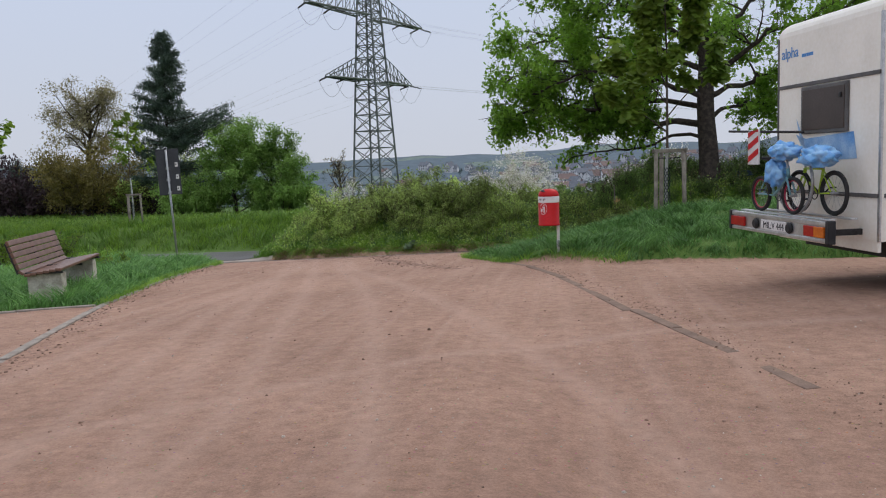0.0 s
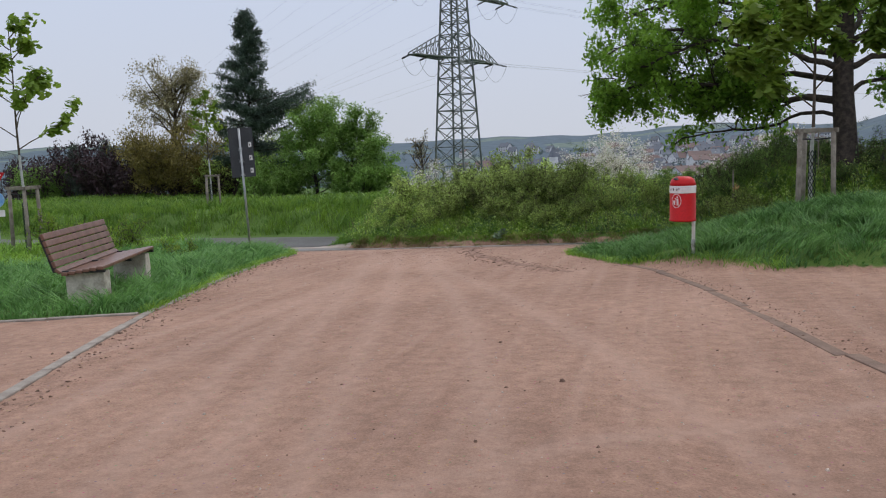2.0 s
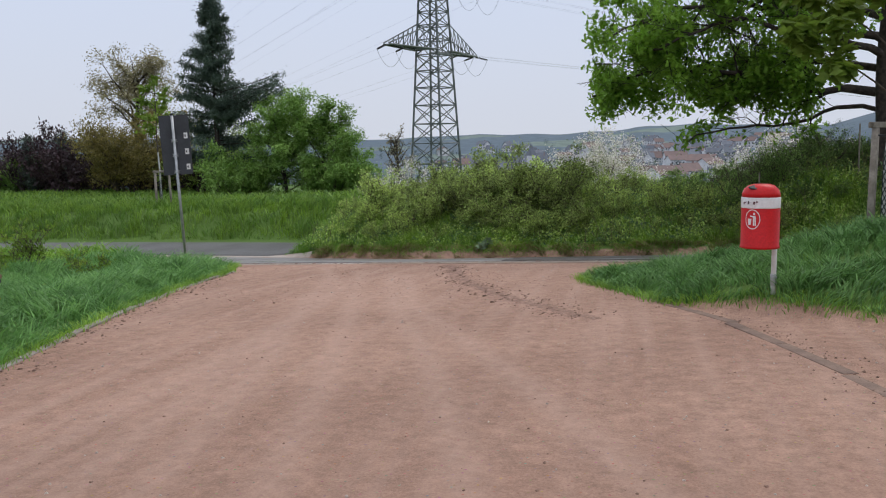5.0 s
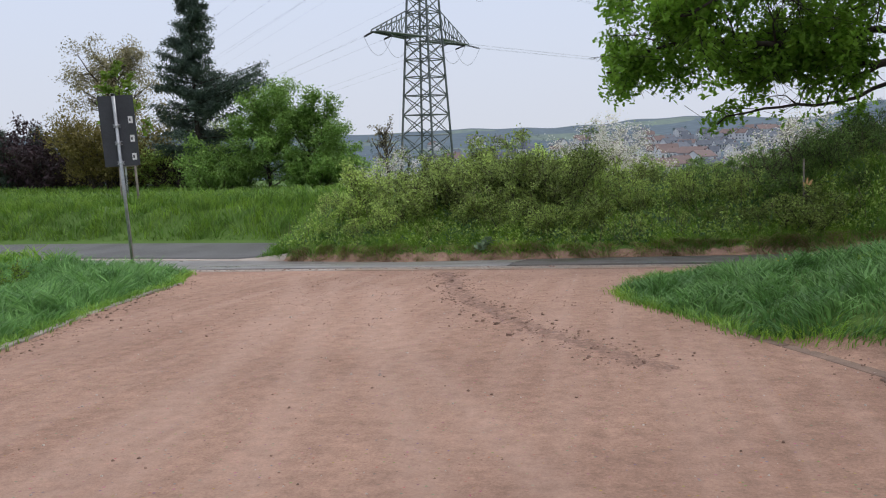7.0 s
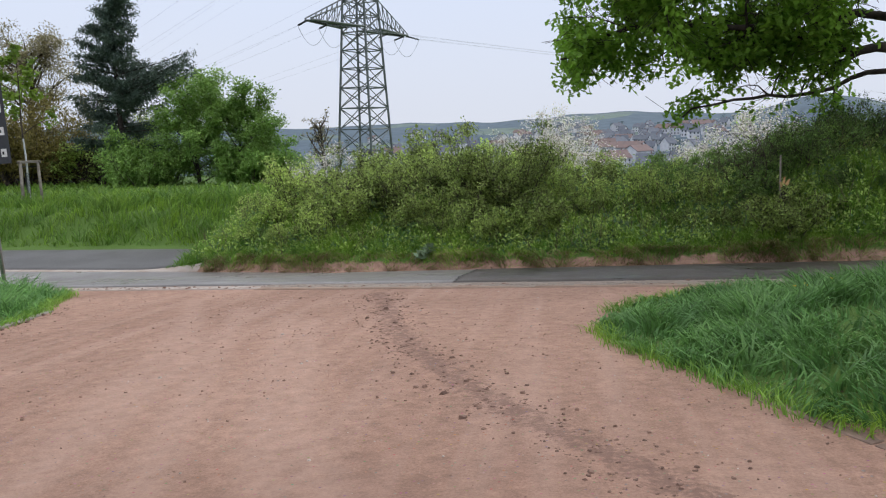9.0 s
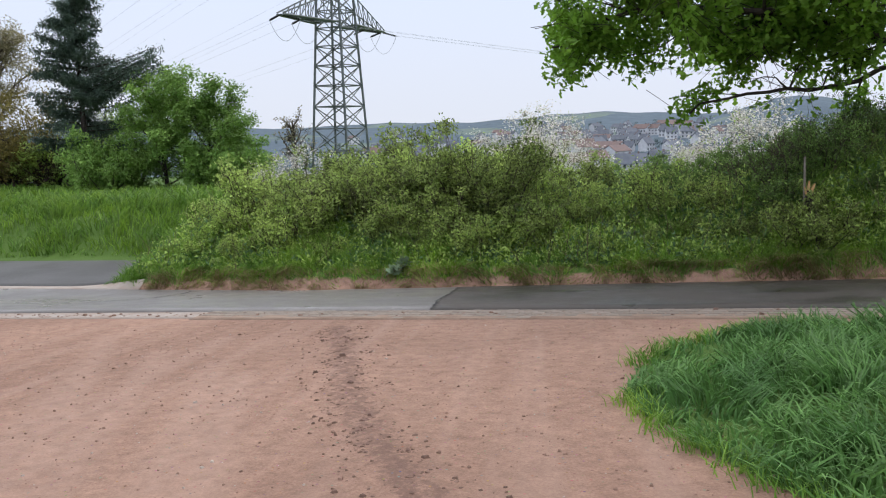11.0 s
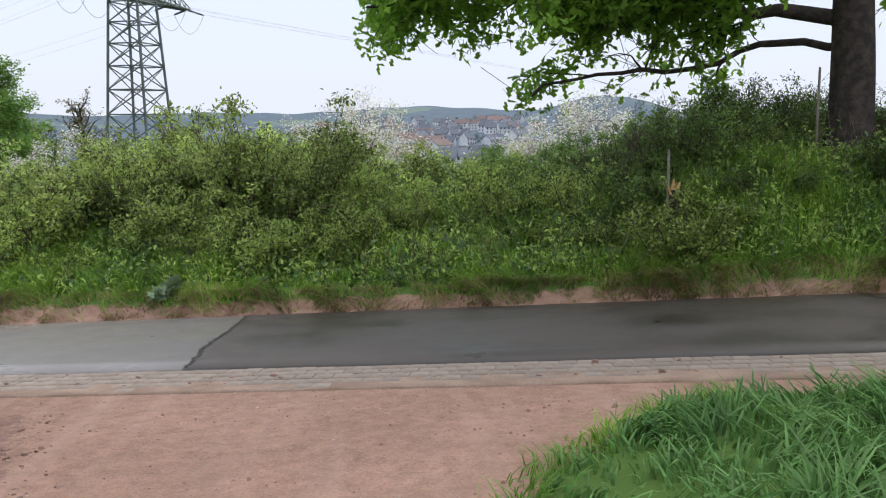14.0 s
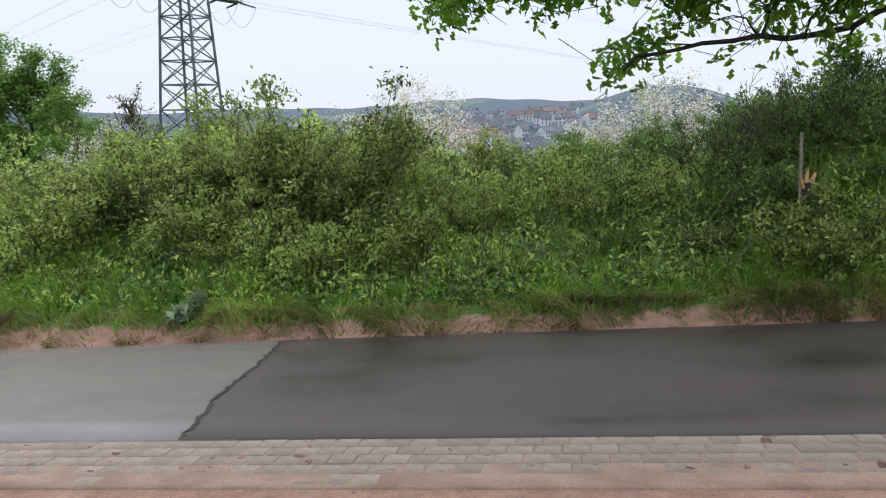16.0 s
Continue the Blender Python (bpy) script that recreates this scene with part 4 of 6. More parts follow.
def road_sign_back():
    x, y = -7.36, 25.0
    z = hgt(x, y)
    base = thing("road_sign", pose(x, y, z, 0, -2.0, 28), "dark grey back of a tall road sign on a galvanised post", "road sign")
    h = 2.14 - z
    part("post", rod_bm((0, 0, -0.2), (0, 0, h), 0.03, sides=14), GALV, base, shade=True)
    part("cap", turned(bmesh.new(), [(0.033, h - 0.03), (0.034, h), (0.026, h + 0.012), (0.01, h + 0.016)], 14), BLACK, base, shade=True)
    part("panel", box_bm(-0.27, 0.32, 0.045, 0.052, h - 1.26, h - 0.02, bevel=0.002), SIGN_BACK, base, "dark grey sheet metal back")
    for k in (0.55, 0.85, 1.2):
        bm = bmesh.new()
        box(bm, -0.06, 0.06, 0.02, 0.045, h - k - 0.03, h - k - 0.015, bevel=0.002)
        box(bm, -0.06, 0.06, 0.02, 0.045, h - k + 0.015, h - k + 0.03, bevel=0.002)
        box(bm, -0.045, 0.045, -0.038, 0.02, h - k - 0.012, h - k + 0.012, bevel=0.003)
        part("clamp", bm, GALV, base)
    for k in (0.45, 0.78, 1.1):
        st = part("sticker", box_bm(0.20, 0.275, 0.0405, 0.0445, h - k - 0.06, h - k + 0.06), WHITE, base, "white maker's sticker")
        part("sticker_mark", box_bm(0.215, 0.24, 0.039, 0.0405, h - k - 0.025, h - k + 0.02), BLACK, st)


road_sign_back()

# ---- young staked trees ----
STAKE = material("weathered_stake", (0.27, 0.24, 0.20), (0.18, 0.155, 0.125), scale=7, rough=0.9, bump=0.5, fine=30)
LIME = material("limewash", (0.55, 0.55, 0.53), (0.42, 0.42, 0.4), scale=9, rough=0.9, bump=0.3)
GUARD = material("dark_mesh_guard", (0.02, 0.03, 0.025), (0.03, 0.04, 0.035), scale=9, rough=0.6, bump=0)
MAPLE_LEAF = leaf_material("maple_leaf", (0.25, 0.36, 0.05), (0.15, 0.25, 0.035), through=0.5)


def staked_tree(x, y, stake_h, tree_h, crown, turn, n_leaf, leaf_size, spread):
    gen = np.random.default_rng(int(abs(x * 100)))
    z = hgt(x, y)
    base = thing("young_tree", pose(x, y, z, 0, 0, turn), "young limewashed tree tied between wooden stakes in a mesh guard", "tree", "young staked trees")
    posts = [(0.34 * math.cos(a), 0.34 * math.sin(a)) for a in (0.4, 2.5, 4.6)]
    for px, py in posts:
        part("stake", rod_bm((px * 1.12, py * 1.12, -0.3), (px, py, stake_h), 0.045, 0.042, 10), STAKE, base, "weathered round wooden stake", shade=True)
    for (ax, ay), (bx, by) in zip(posts, posts[1:] + posts[:1]):
        d = math.hypot(bx - ax, by - ay)
        bm = box_bm(-d / 2 - 0.09, d / 2 + 0.09, -0.02, 0.02, -0.04, 0.04, bevel=0.006)
        part("crossbar", bm, STAKE, base).matrix_basis = pose((ax + bx) / 2, (ay + by) / 2, stake_h + 0.02, 0, 0, math.degrees(math.atan2(by - ay, bx - ax)))
    for px, py in posts:
        part("tie", rod_bm((px, py, stake_h - 0.12), (0, 0, stake_h - 0.14), 0.012, sides=6), BLACK, base, "black rubber tie")
    line = [(Vector((0.02 * math.sin(i), 0.02 * math.cos(2 * i), -0.1 + (tree_h + 0.1) * i / 9)), 0.042 - 0.0038 * i) for i in range(10)]
    low = [p for p in line if p[0].z < crown + 0.4]
    piece("trunk", tubes("trunk", [low], LIME, 10), base, "limewashed trunk")
    lines, tips = [[p for p in line if p[0].z > crown - 0.4]], []
    for i in range(11):
        f = crown + (tree_h - crown) * (i + 0.5) / 12
        a = i * 2.4
        reach = spread * (1.15 - 0.75 * (f - crown) / (tree_h - crown))
        b = limb((0, 0, f), (math.cos(a), math.sin(a), 0.75), reach, 0.016, 0.004, gen, 0.2, 0.02, 6)
        lines.append(b)
        boughs(b, gen, 4, reach * 0.35, 0.5, 1, 0.7, 0.05, lines, tips, 0.35)
    piece("branchwork", tubes("branchwork", lines, TWIG, 5), base)
    piece("crown", leaves("crown", around(tips, n_leaf, 0.07, gen), leaf_size, MAPLE_LEAF, gen, 0.45, 0.95, lobes=True), base)
    bm = bmesh.new()
    for j in range(22):
        za, zb = 0.02 + (stake_h - 0.35) * j / 22, 0.02 + (stake_h - 0.35) * (j + 1) / 22
        for k in range(6):
            a, b = 2 * math.pi * (k + 0.5 * (j % 2)) / 6, 2 * math.pi * (k + 0.5 + 0.5 * (j % 2)) / 6
            c = 2 * math.pi * (k - 0.5 + 0.5 * (j % 2)) / 6
            for q in (b, c):
                rod(bm, (0.06 * math.cos(a), 0.06 * math.sin(a), za), (0.06 * math.cos(q), 0.06 * math.sin(q), zb), 0.007, sides=4)
    part("mesh_guard", bm, GUARD, base, "dark plastic mesh trunk guard")


staked_tree(5.43, 22.2, 1.72, 5.6, 2.0, 200, 3600, 0.17, 1.4)
staked_tree(-11.8, 22.4, 1.55, 5.4, 2.35, 50, 900, 0.17, 1.35)
staked_tree(-16.2, 38.4, 1.4, 5.0, 2.2, 10, 600, 0.15, 1.1)

# ---- trees of the meadow's edge ----


def far_tree(name, x, y, height, width, mat, n_leaf, leaf, label, seed, trunk_h=0.2, mats=None, base_z=None, branch_mat=None, start=0.2, twiggy=3, group=""):
    gen = np.random.default_rng(seed)
    z = hgt(x, y) - 0.2 if base_z is None else base_z
    base = thing(name, pose(x, y, z), label, "tree", group)
    lines, tips = [], []
    trunk = limb((0, 0, 0), (0, 0, 1), height * 0.75, height * 0.022, height * 0.006, gen, 0.06, 0.02, 9)
    piece("trunk", tubes("trunk", [trunk], branch_mat or BARK, 8), base)
    for i in range(14):
        f = trunk_h + (0.95 - trunk_h) * i / 14
        a = i * 2.4 + gen.uniform(-0.4, 0.4)
        p = trunk[0][0].lerp(trunk[-1][0], f)
        reach = width * 0.5 * gen.uniform(0.75, 1.1) * (0.65 + 0.6 * math.sin(math.pi * min(1, 0.15 + f * 0.85)))
        line = limb(p, (math.cos(a), math.sin(a), 0.55 + 0.9 * f), reach, height * 0.009, 0.02, gen, 0.2, 0.05, 7)
        lines.append(line)
        boughs(line, gen, 7, reach * 0.42, 0.55, 2, 0.9, 0.12, lines, tips, start)
    piece("branchwork", tubes("branchwork", lines, branch_mat or TWIG, 4), base)
    piece("crown", leaves("crown", around(tips, n_leaf, width * 0.035, gen), leaf, mat, gen, 0.1, 0.75), base)
    return base


def spruce(x, y, height, seed, n=26, label="tall dark spruce with drooping boughs at the meadow's edge", lop=True):
    gen = np.random.default_rng(seed)
    z = hgt(x, y) - 0.3
    base = thing("spruce", pose(x, y, z), label, "tree")
    trunk = [(Vector((0.05 * math.sin(i), 0, height * i / 9)), 0.26 * height / 16 * (1 - i / 9.3)) for i in range(10)]
    piece("trunk", tubes("trunk", [trunk], BARK, 8), base)
    lines, pts = [], []
    for i in range(n * 4):
        f = 0.13 + 0.86 * (i / (n * 4)) ** 0.9
        a = gen.uniform(0, 2 * math.pi)
        reach = height * 0.31 * (1 - f) ** 0.8 * gen.uniform(0.65, 1.1) + 0.25
        if lop and 0.40 < f < 0.52 and abs(math.atan2(math.sin(a - 0.3), math.cos(a - 0.3))) < 0.5:
            reach *= 1.75
        line = limb((0, 0, height * f), (math.cos(a), math.sin(a), -0.12 + 0.5 * f), reach, 0.05, 0.012, gen, 0.1, 0.07 if reach > 3 else 0.0, 7)
        lines.append(line)
        for _ in range(int(26 * reach / 2.2) + 10):
            g = gen.uniform(0.12, 1.0) * 6
            k = min(int(g), 5)
            q = line[k][0].lerp(line[k + 1][0], g - k)
            side = gen.normal(0, 0.16 * (1.2 - g / 7) * reach ** 0.5, 3)
            pts += [(q.x + side[0], q.y + side[1], q.z - abs(side[2]) * 0.8)] * 1
            pts += [(q.x + side[0] * 0.5, q.y + side[1] * 0.5, q.z + 0.05 - abs(side[2]) * 0.4)]
    for k in range(14 if lop else 0):
        a = gen.uniform(-0.5, 0.35)
        line = limb((0, 0, height * gen.uniform(0.38, 0.52)), (math.cos(a), math.sin(a), 0.22), height * gen.uniform(0.30, 0.41), 0.06, 0.012, gen, 0.08, 0.05, 7)
        lines.append(line)
        for _ in range(70):
            g = gen.uniform(0.1, 1.0) * 6
            i = min(int(g), 5)
            q = line[i][0].lerp(line[i + 1][0], g - i)
            side = gen.normal(0, 0.3, 3) * (1.3 - g / 7)
            pts.append((q.x + side[0], q.y + side[1], q.z - abs(side[2]) * 0.8))
    piece("branchwork", tubes("branchwork", lines, BARK, 4), base)
    pts = np.array(pts)
    pts = np.concatenate([pts] + [pts + gen.normal(0, 0.16, pts.shape) for _ in range(4)])
    piece("crown", leaves("crown", pts, 0.27 * height / 16, SPRUCE_LEAF, gen, 0.35, 0.32), base)


spruce(-29.3, 67.7, 15.4, 4)
spruce(-50.6, 73.0, 5.6, 9, 14, "low dark conifer with ragged boughs", False)
spruce(-48.2, 74.5, 5.9, 10, 14, "low dark conifer with ragged boughs", False)
far_tree("bare_tree", -42.4, 76.5, 14.6, 8.6, PALE_BUD, 15000, 0.17, "tall, almost bare tree with pale buds", 32, 0.45)


def big_bush(name, x, y, height, width, mat, count, leaf, label, group, seed):
    gen = np.random.default_rng(seed)
    o = shrub_kind(gen, height, width, count, mat, leaf, 34, label, name, group)
    o.matrix_basis = pose(x, y, hgt(x, y) - 0.3)


for n, (x, y, h, w) in enumerate(((-26.2, 64.8, 3.2, 4.2), (-18.6, 65.0, 3.0, 4.0), (-55.0, 75.5, 3.6, 4.6))):
    big_bush("green_bush", x, y, h, w, BUSH_LEAF, 15000, 0.21, "broad dense bright-green bush at the meadow's edge", "green bushes", 33 + n)
for n, (x, y, h, w) in enumerate(((-23.2, 66.5, 6.7, 6.8), (-20.0, 66.0, 6.2, 5.8))):
    far_tree("green_tree", x, y, h, w, BUSH_LEAF, 24000, 0.17, "rounded bright-green broadleaf tree at the meadow's edge", 133 + n, 0.08, start=0.15, group="green trees")
big_bush("bronze_bush", -38.6, 70.5, 6.2, 5.4, BROWN_LEAF, 24000, 0.21, "wide bronze-leaved bush tree at the meadow's edge", "bronze bushes", 31)
for n, (x, y, h, w) in enumerate(((-46, 74, 4.8, 7.0), (-51, 76, 5.4, 7.5), (-60.5, 82, 4.6, 7.5), (-37.0, 73, 3.6, 6), (-33.5, 73.5, 3.4, 6), (-62, 82, 4.6, 7))):
    big_bush("copper_bush", x, y, h, w, RED_LEAF, 9000, 0.3, "dark copper-leaved hedge bush beyond the meadow", "copper bushes", 40 + n)
far_tree("bare_sapling", -13.6, 63.5, 6.4, 2.6, PALE_BUD, 350, 0.16, "thin bare sapling behind the hedge", 50, 0.4)
for n, (x, y, h, w) in enumerate(((-31, 72, 4.4, 7), (-34.5, 70.5, 3.2, 4))):
    far_tree("wild_shrub", x, y, h, w, HEDGE_LEAF, 4200, 0.17, "loose green shrub growing behind the hedge", 60 + n, 0.05, start=0.1, group="wild shrubs")

gen_small = np.random.default_rng(71)
small = shrub_kind(gen_small, 0.95, 1.2, 900, MAPLE_LEAF, 0.09, 12, "small yellow-green shrub in the long grass", "small_shrub", "small shrubs in the lawn")
for x, y, s in ((-9.9, 21.4, 1.0), (-9.0, 22.0, 0.8), (-8.2, 20.2, 0.55), (-7.3, 21.5, 0.5)):
    copy_thing(small, pose(x, y, hgt(x, y) - 0.05, 0, 0, x * 90) @ Matrix.Diagonal((s, s, s, 1)))
drop_thing(small)

# ---- grass ----


def scatter(poly, density, gen, keep=None):
    px, py = np.array(poly).T
    n = int((px.max() - px.min()) * (py.max() - py.min()) * density)
    x, y = gen.uniform(px.min(), px.max(), n), gen.uniform(py.min(), py.max(), n)
    ok = inside(poly, x, y)
    if keep is not None:
        ok &= keep(x, y)
    return x[ok], y[ok]


def patchy(x, y, s=0.9, off=0.0):
    a = np.sin(x * 2.1 * s + 1.3 * np.sin(y * 1.7 * s + off)) * np.sin(y * 2.6 * s + 1.1 * np.sin(x * 1.3 * s))
    return 0.5 * a + 0.75 * np.sin(x * 8.3 * s + 2 * np.sin(y * 5.1 * s)) * np.sin(y * 9.1 * s + 2 * np.sin(x * 4.3 * s))


def grass():
    gen = np.random.default_rng(77)
    v = lambda x, y: (y + 0.165 * x) / K  # noqa: E731
    near_island = lambda x, y: (x < 6.6)  # noqa: E731
    jobs = [("grass_island", ISLAND, 1350, near_island, 0.2, 0.0085, 0.75, GRASS_BLADE, "lush long dark-green grass beside the gravel"),
            ("grass_island_far", ISLAND, 420, lambda x, y: (x >= 6.6) & (x < 16), 0.27, 0.009, 0.8, GRASS_BLADE, "long grass on the raised verge"),
            ("grass_lawn", LAWN, 900, lambda x, y: (x > -8.6) & (x < 0), 0.27, 0.0085, 0.8, GRASS_BLADE, "long grass round the bench"),
            ("grass_lawn_far", LAWN, 210, lambda x, y: (x <= -8.6) & (x > -22), 0.26, 0.012, 0.7, MEADOW_BLADE, "uncut bright grass behind the bench"),
            ("meadow_edge", scaled([(-34, 43.5), (-9, 39.2), (-6.2, 36.2), (-6.2, 42), (-34, 56)]), 260, None, 0.38, 0.014, 0.5, MEADOW_BLADE, "tall meadow grass along the lane"),
            ("meadow_far", scaled([(-60, 60), (-9, 42), (-9, 70), (-60, 95)]), 26, None, 0.42, 0.05, 0.5, MEADOW_BLADE, "bright uncut meadow grass"),
            ("bank_grass", scaled([(-8.5, 34.95), (13, 31.4), (13, 34.0), (-8.5, 38.5)]), 1250, None, 0.32, 0.0066, 0.55, MEADOW_BLADE, "grass and herbs on the bank"),
            ("dry_bank_grass", scaled([(-7.5, 34.62), (12, 31.42), (12, 31.85), (-7.5, 35.05)]), 2100, None, 0.26, 0.0065, 1.3, DRY_BLADE, "dry straw-coloured grass hanging over the bank"),
            ("bank_edge_grass", scaled([(-8.0, 34.76), (12, 31.46), (12, 32.05), (-8.0, 35.35)]), 1300, None, 0.24, 0.006, 1.2, MEADOW_BLADE, "short green grass on the bank's earthy foot")]
    for name, poly, density, keep, h, w, lean, mat, label in jobs:
        x, y = scatter(poly, density, gen, keep)
        dist = edge_distance(poly, x, y)
        p = patchy(x, y)
        ok = gen.uniform(0, 1, len(x)) < 0.62 + 0.5 * p
        x, y, p, dist = x[ok], y[ok], p[ok], dist[ok]
        tall = h * (0.72 + 0.5 * p) * (0.45 + 0.55 * np.clip(dist / 0.35, 0, 1))
        tagged(new(name, blades(name, x, y, mat, gen, tall, w, lean)), label, "grass", kind="stuff")
    # spill of shorter blades over the gravel's edge
    for name, line in (("grass_fringe_island", ISLAND[:7] + ISLAND[-4:]), ("grass_fringe_lawn", LAWN[:10])):
        pts = np.array([(a, b) for a, b, _ in along(line, 0.004)])
        pts = pts + gen.normal(0, 0.06, pts.shape)
        tagged(new(name, blades(name, pts[:, 0], pts[:, 1], MEADOW_BLADE, gen, 0.09, 0.004, 0.8)), "short yellow-green grass at the gravel's edge", "grass", kind="stuff")


grass()


def herbs():
    """Broad-leaved weeds on the bank, under and in front of the shrubs."""
    gen = np.random.default_rng(91)
    poly = scaled([(-8.0, 35.15), (13, 31.7), (13, 35.5), (-8.0, 39.5)])
    x, y = scatter(poly, 1500, gen)
    z = terrain(x, y) + np.abs(gen.normal(0, 0.2, len(x))) * (0.7 + 0.5 * patchy(x, y, 1.4))
    pick = gen.uniform(0, 1, len(x)) < 0.3 + 0.25 * patchy(x, y, 0.6)
    P = np.stack([x, y, z], 1)
    tagged(new("bank_herbs", leaves("bank_herbs", P[~pick], 0.075, HEDGE_LEAF, gen, 0.1, 0.5, loose=0.85)), "mixed green herbs and nettles on the bank", "herbs", kind="stuff")
    tagged(new("bank_herbs_bluish", leaves("bank_herbs_bluish", P[pick], 0.085, HERB_BLUE, gen, 0.1, 0.45, loose=0.85)), "darker bluish-green weeds on the bank", "herbs", kind="stuff")
    x, y = scatter(poly, 260, gen)
    lines = []
    for a, b in zip(x[:900], y[:900]):
        lines.append(limb((a, b, hgt(a, b)), (gen.normal(0, 0.4), gen.normal(0, 0.4) - 0.2, 1), gen.uniform(0.3, 0.9), 0.006, 0.002, gen, 0.25, 0, 4))
    tagged(new("bank_stalks", tubes("bank_stalks", lines, DRY_STALK, 4)), "thin dry stalks and bramble canes on the bank", "stalks", kind="stuff")
    # a pale thistle-like plant by the road
    for cx, cy, s in ((-1.55, 29.0, 1.0), (-1.64, 28.86, 0.7), (2.15, 29.2, 0.9), (0.6, 29.4, 0.8)):
        base = thing("pale_weed", pose(cx, cy, hgt(cx, cy)), "pale grey-green broad-leaved weed on the bank", "weed", "pale weeds")
        q = gen.normal(0, 0.07 * s, (46, 3)) * (1, 1, 0.6) + (0, 0, 0.1 * s)
        piece("leaf_rosette", leaves("leaf_rosette", q, 0.17 * s, PALE_HERB, gen, -0.2, 0.6), base)
    for cx, cy in ((2.9, 21.2), (3.0, 21.28), (2.95, 21.05), (3.3, 21.5), (-5.4, 17.5), (-6.0, 19.0)):
        base = thing("dandelion", pose(cx, cy, hgt(cx, cy)), "small yellow dandelion in the grass", "flower", "dandelions")
        part("stalk", rod_bm((0, 0, 0), (0.01, 0, 0.15), 0.003, sides=5), MEADOW_BLADE, base)
        part("flower_head", turned(bmesh.new(), [(0.004, 0.148), (0.017, 0.155), (0.015, 0.162), (0.004, 0.165)], 10), YELLOW, base, "yellow flower head")


HERB_BLUE = leaf_material("bluish_herb", (0.18, 0.29, 0.12), (0.11, 0.195, 0.08), through=0.3)
PALE_HERB = leaf_material("pale_herb", (0.27, 0.35, 0.22), (0.17, 0.25, 0.14), through=0.3)
DRY_STALK = material("dry_stalk", (0.22, 0.17, 0.11), (0.12, 0.085, 0.06), scale=6, rough=0.9, bump=0, vary=0.3)
YELLOW = material("yellow_petal", (0.65, 0.45, 0.02), (0.5, 0.33, 0.02), rough=0.7, bump=0)
herbs()

# ---- pylon ----
LATTICE = material("grey_lattice_steel", (0.15, 0.17, 0.17), (0.10, 0.115, 0.115), scale=2, rough=0.6, bump=0.1, metal=0.3)
CABLE = material("aluminium_cable", (0.42, 0.44, 0.48), (0.36, 0.38, 0.42), scale=2, rough=0.5, bump=0, metal=0.3)


def pylon(x, y, z, height, turn, low, high, reach, size=1.0, label="grey lattice steel power pylon with two crossarms", legs=4):
    base = thing("power_pylon", pose(x, y, z, 0, 0, turn), label, "pylon", "power pylons")
    half = lambda h: (1.72 - 1.02 * min(h / (high * 1.02), 1.15)) * size  # noqa: E731
    w = 0.055 * size
    levels = [0.0]
    while levels[-1] < height - 0.5:
        levels.append(levels[-1] + max(0.8, half(levels[-1]) * 1.15))
    corners = [(-1, -1), (1, -1), (1, 1), (-1, 1)]
    for sx, sy in corners:
        piece("leg", tubes("leg", [[(Vector((sx * half(a), sy * half(a), a)), w * 1.5) for a in levels]], LATTICE, 4), base)
    for k in range(4):
        (ax, ay), (bx, by) = corners[k], corners[(k + 1) % 4]
        for a, b in zip(levels, levels[1:]):
            ha, hb = half(a), half(b)
            for p, q in (((ax * ha, ay * ha, a), (bx * hb, by * hb, b)), ((bx * ha, by * ha, a), (ax * hb, ay * hb, b)), ((ax * hb, ay * hb, b), (bx * hb, by * hb, b))):
                part("brace", rod_bm(p, q, w * 0.75, sides=4), LATTICE, base)
    tips = []
    for h, r, rise in ((low, reach * 0.64, 2.0), (high, reach * 0.87, 2.0), (high + (high - low) * 0.95, reach * 0.7, 2.0)):
        if h > height - 1:
            continue
        for s in (-1, 1):
            bm = bmesh.new()
            d = half(h)
            tip = Vector((s * r, 0, h))
            for sy in (-1, 1):
                root, top = Vector((s * d, sy * d, h)), Vector((s * half(h + rise), sy * half(h + rise), h + rise))
                end = tip + Vector((0, sy * 0.25 * size, 0))
                rod(bm, root, end, w * 1.3, sides=4)
                rod(bm, top, end + Vector((0, 0, 0.1)), w * 0.9, sides=4)
                last = top
                for i in range(1, 7):
                    f = i / 7
                    lo, up = root.lerp(end, f), top.lerp(end, f)
                    rod(bm, last, lo, w * 0.6, sides=4)
                    rod(bm, lo, up, w * 0.55, sides=4)
                    last = up
            for i in range(9):
                f = i / 9
                pa, pb = Vector((s * d, -d, h)).lerp(tip, f), Vector((s * d, d, h)).lerp(tip, min(1, f + 0.11))
                rod(bm, pa, pb, w * 0.6, sides=4)
                rod(bm, Vector((s * d, d, h)).lerp(tip, f), Vector((s * d, -d, h)).lerp(tip, min(1, f + 0.11)), w * 0.6, sides=4)
            part("crossarm", bm, LATTICE, base)
            tips += [(tip, s), (tip.lerp(Vector((0, 0, h)), 0.38), s)]
    return base, tips


PX, PY, PZ = -12.9, 71.9, -7.6
tower, arm_tips = pylon(PX, PY, PZ, 29.0, 70, 15.9, 21.2, 9.5)


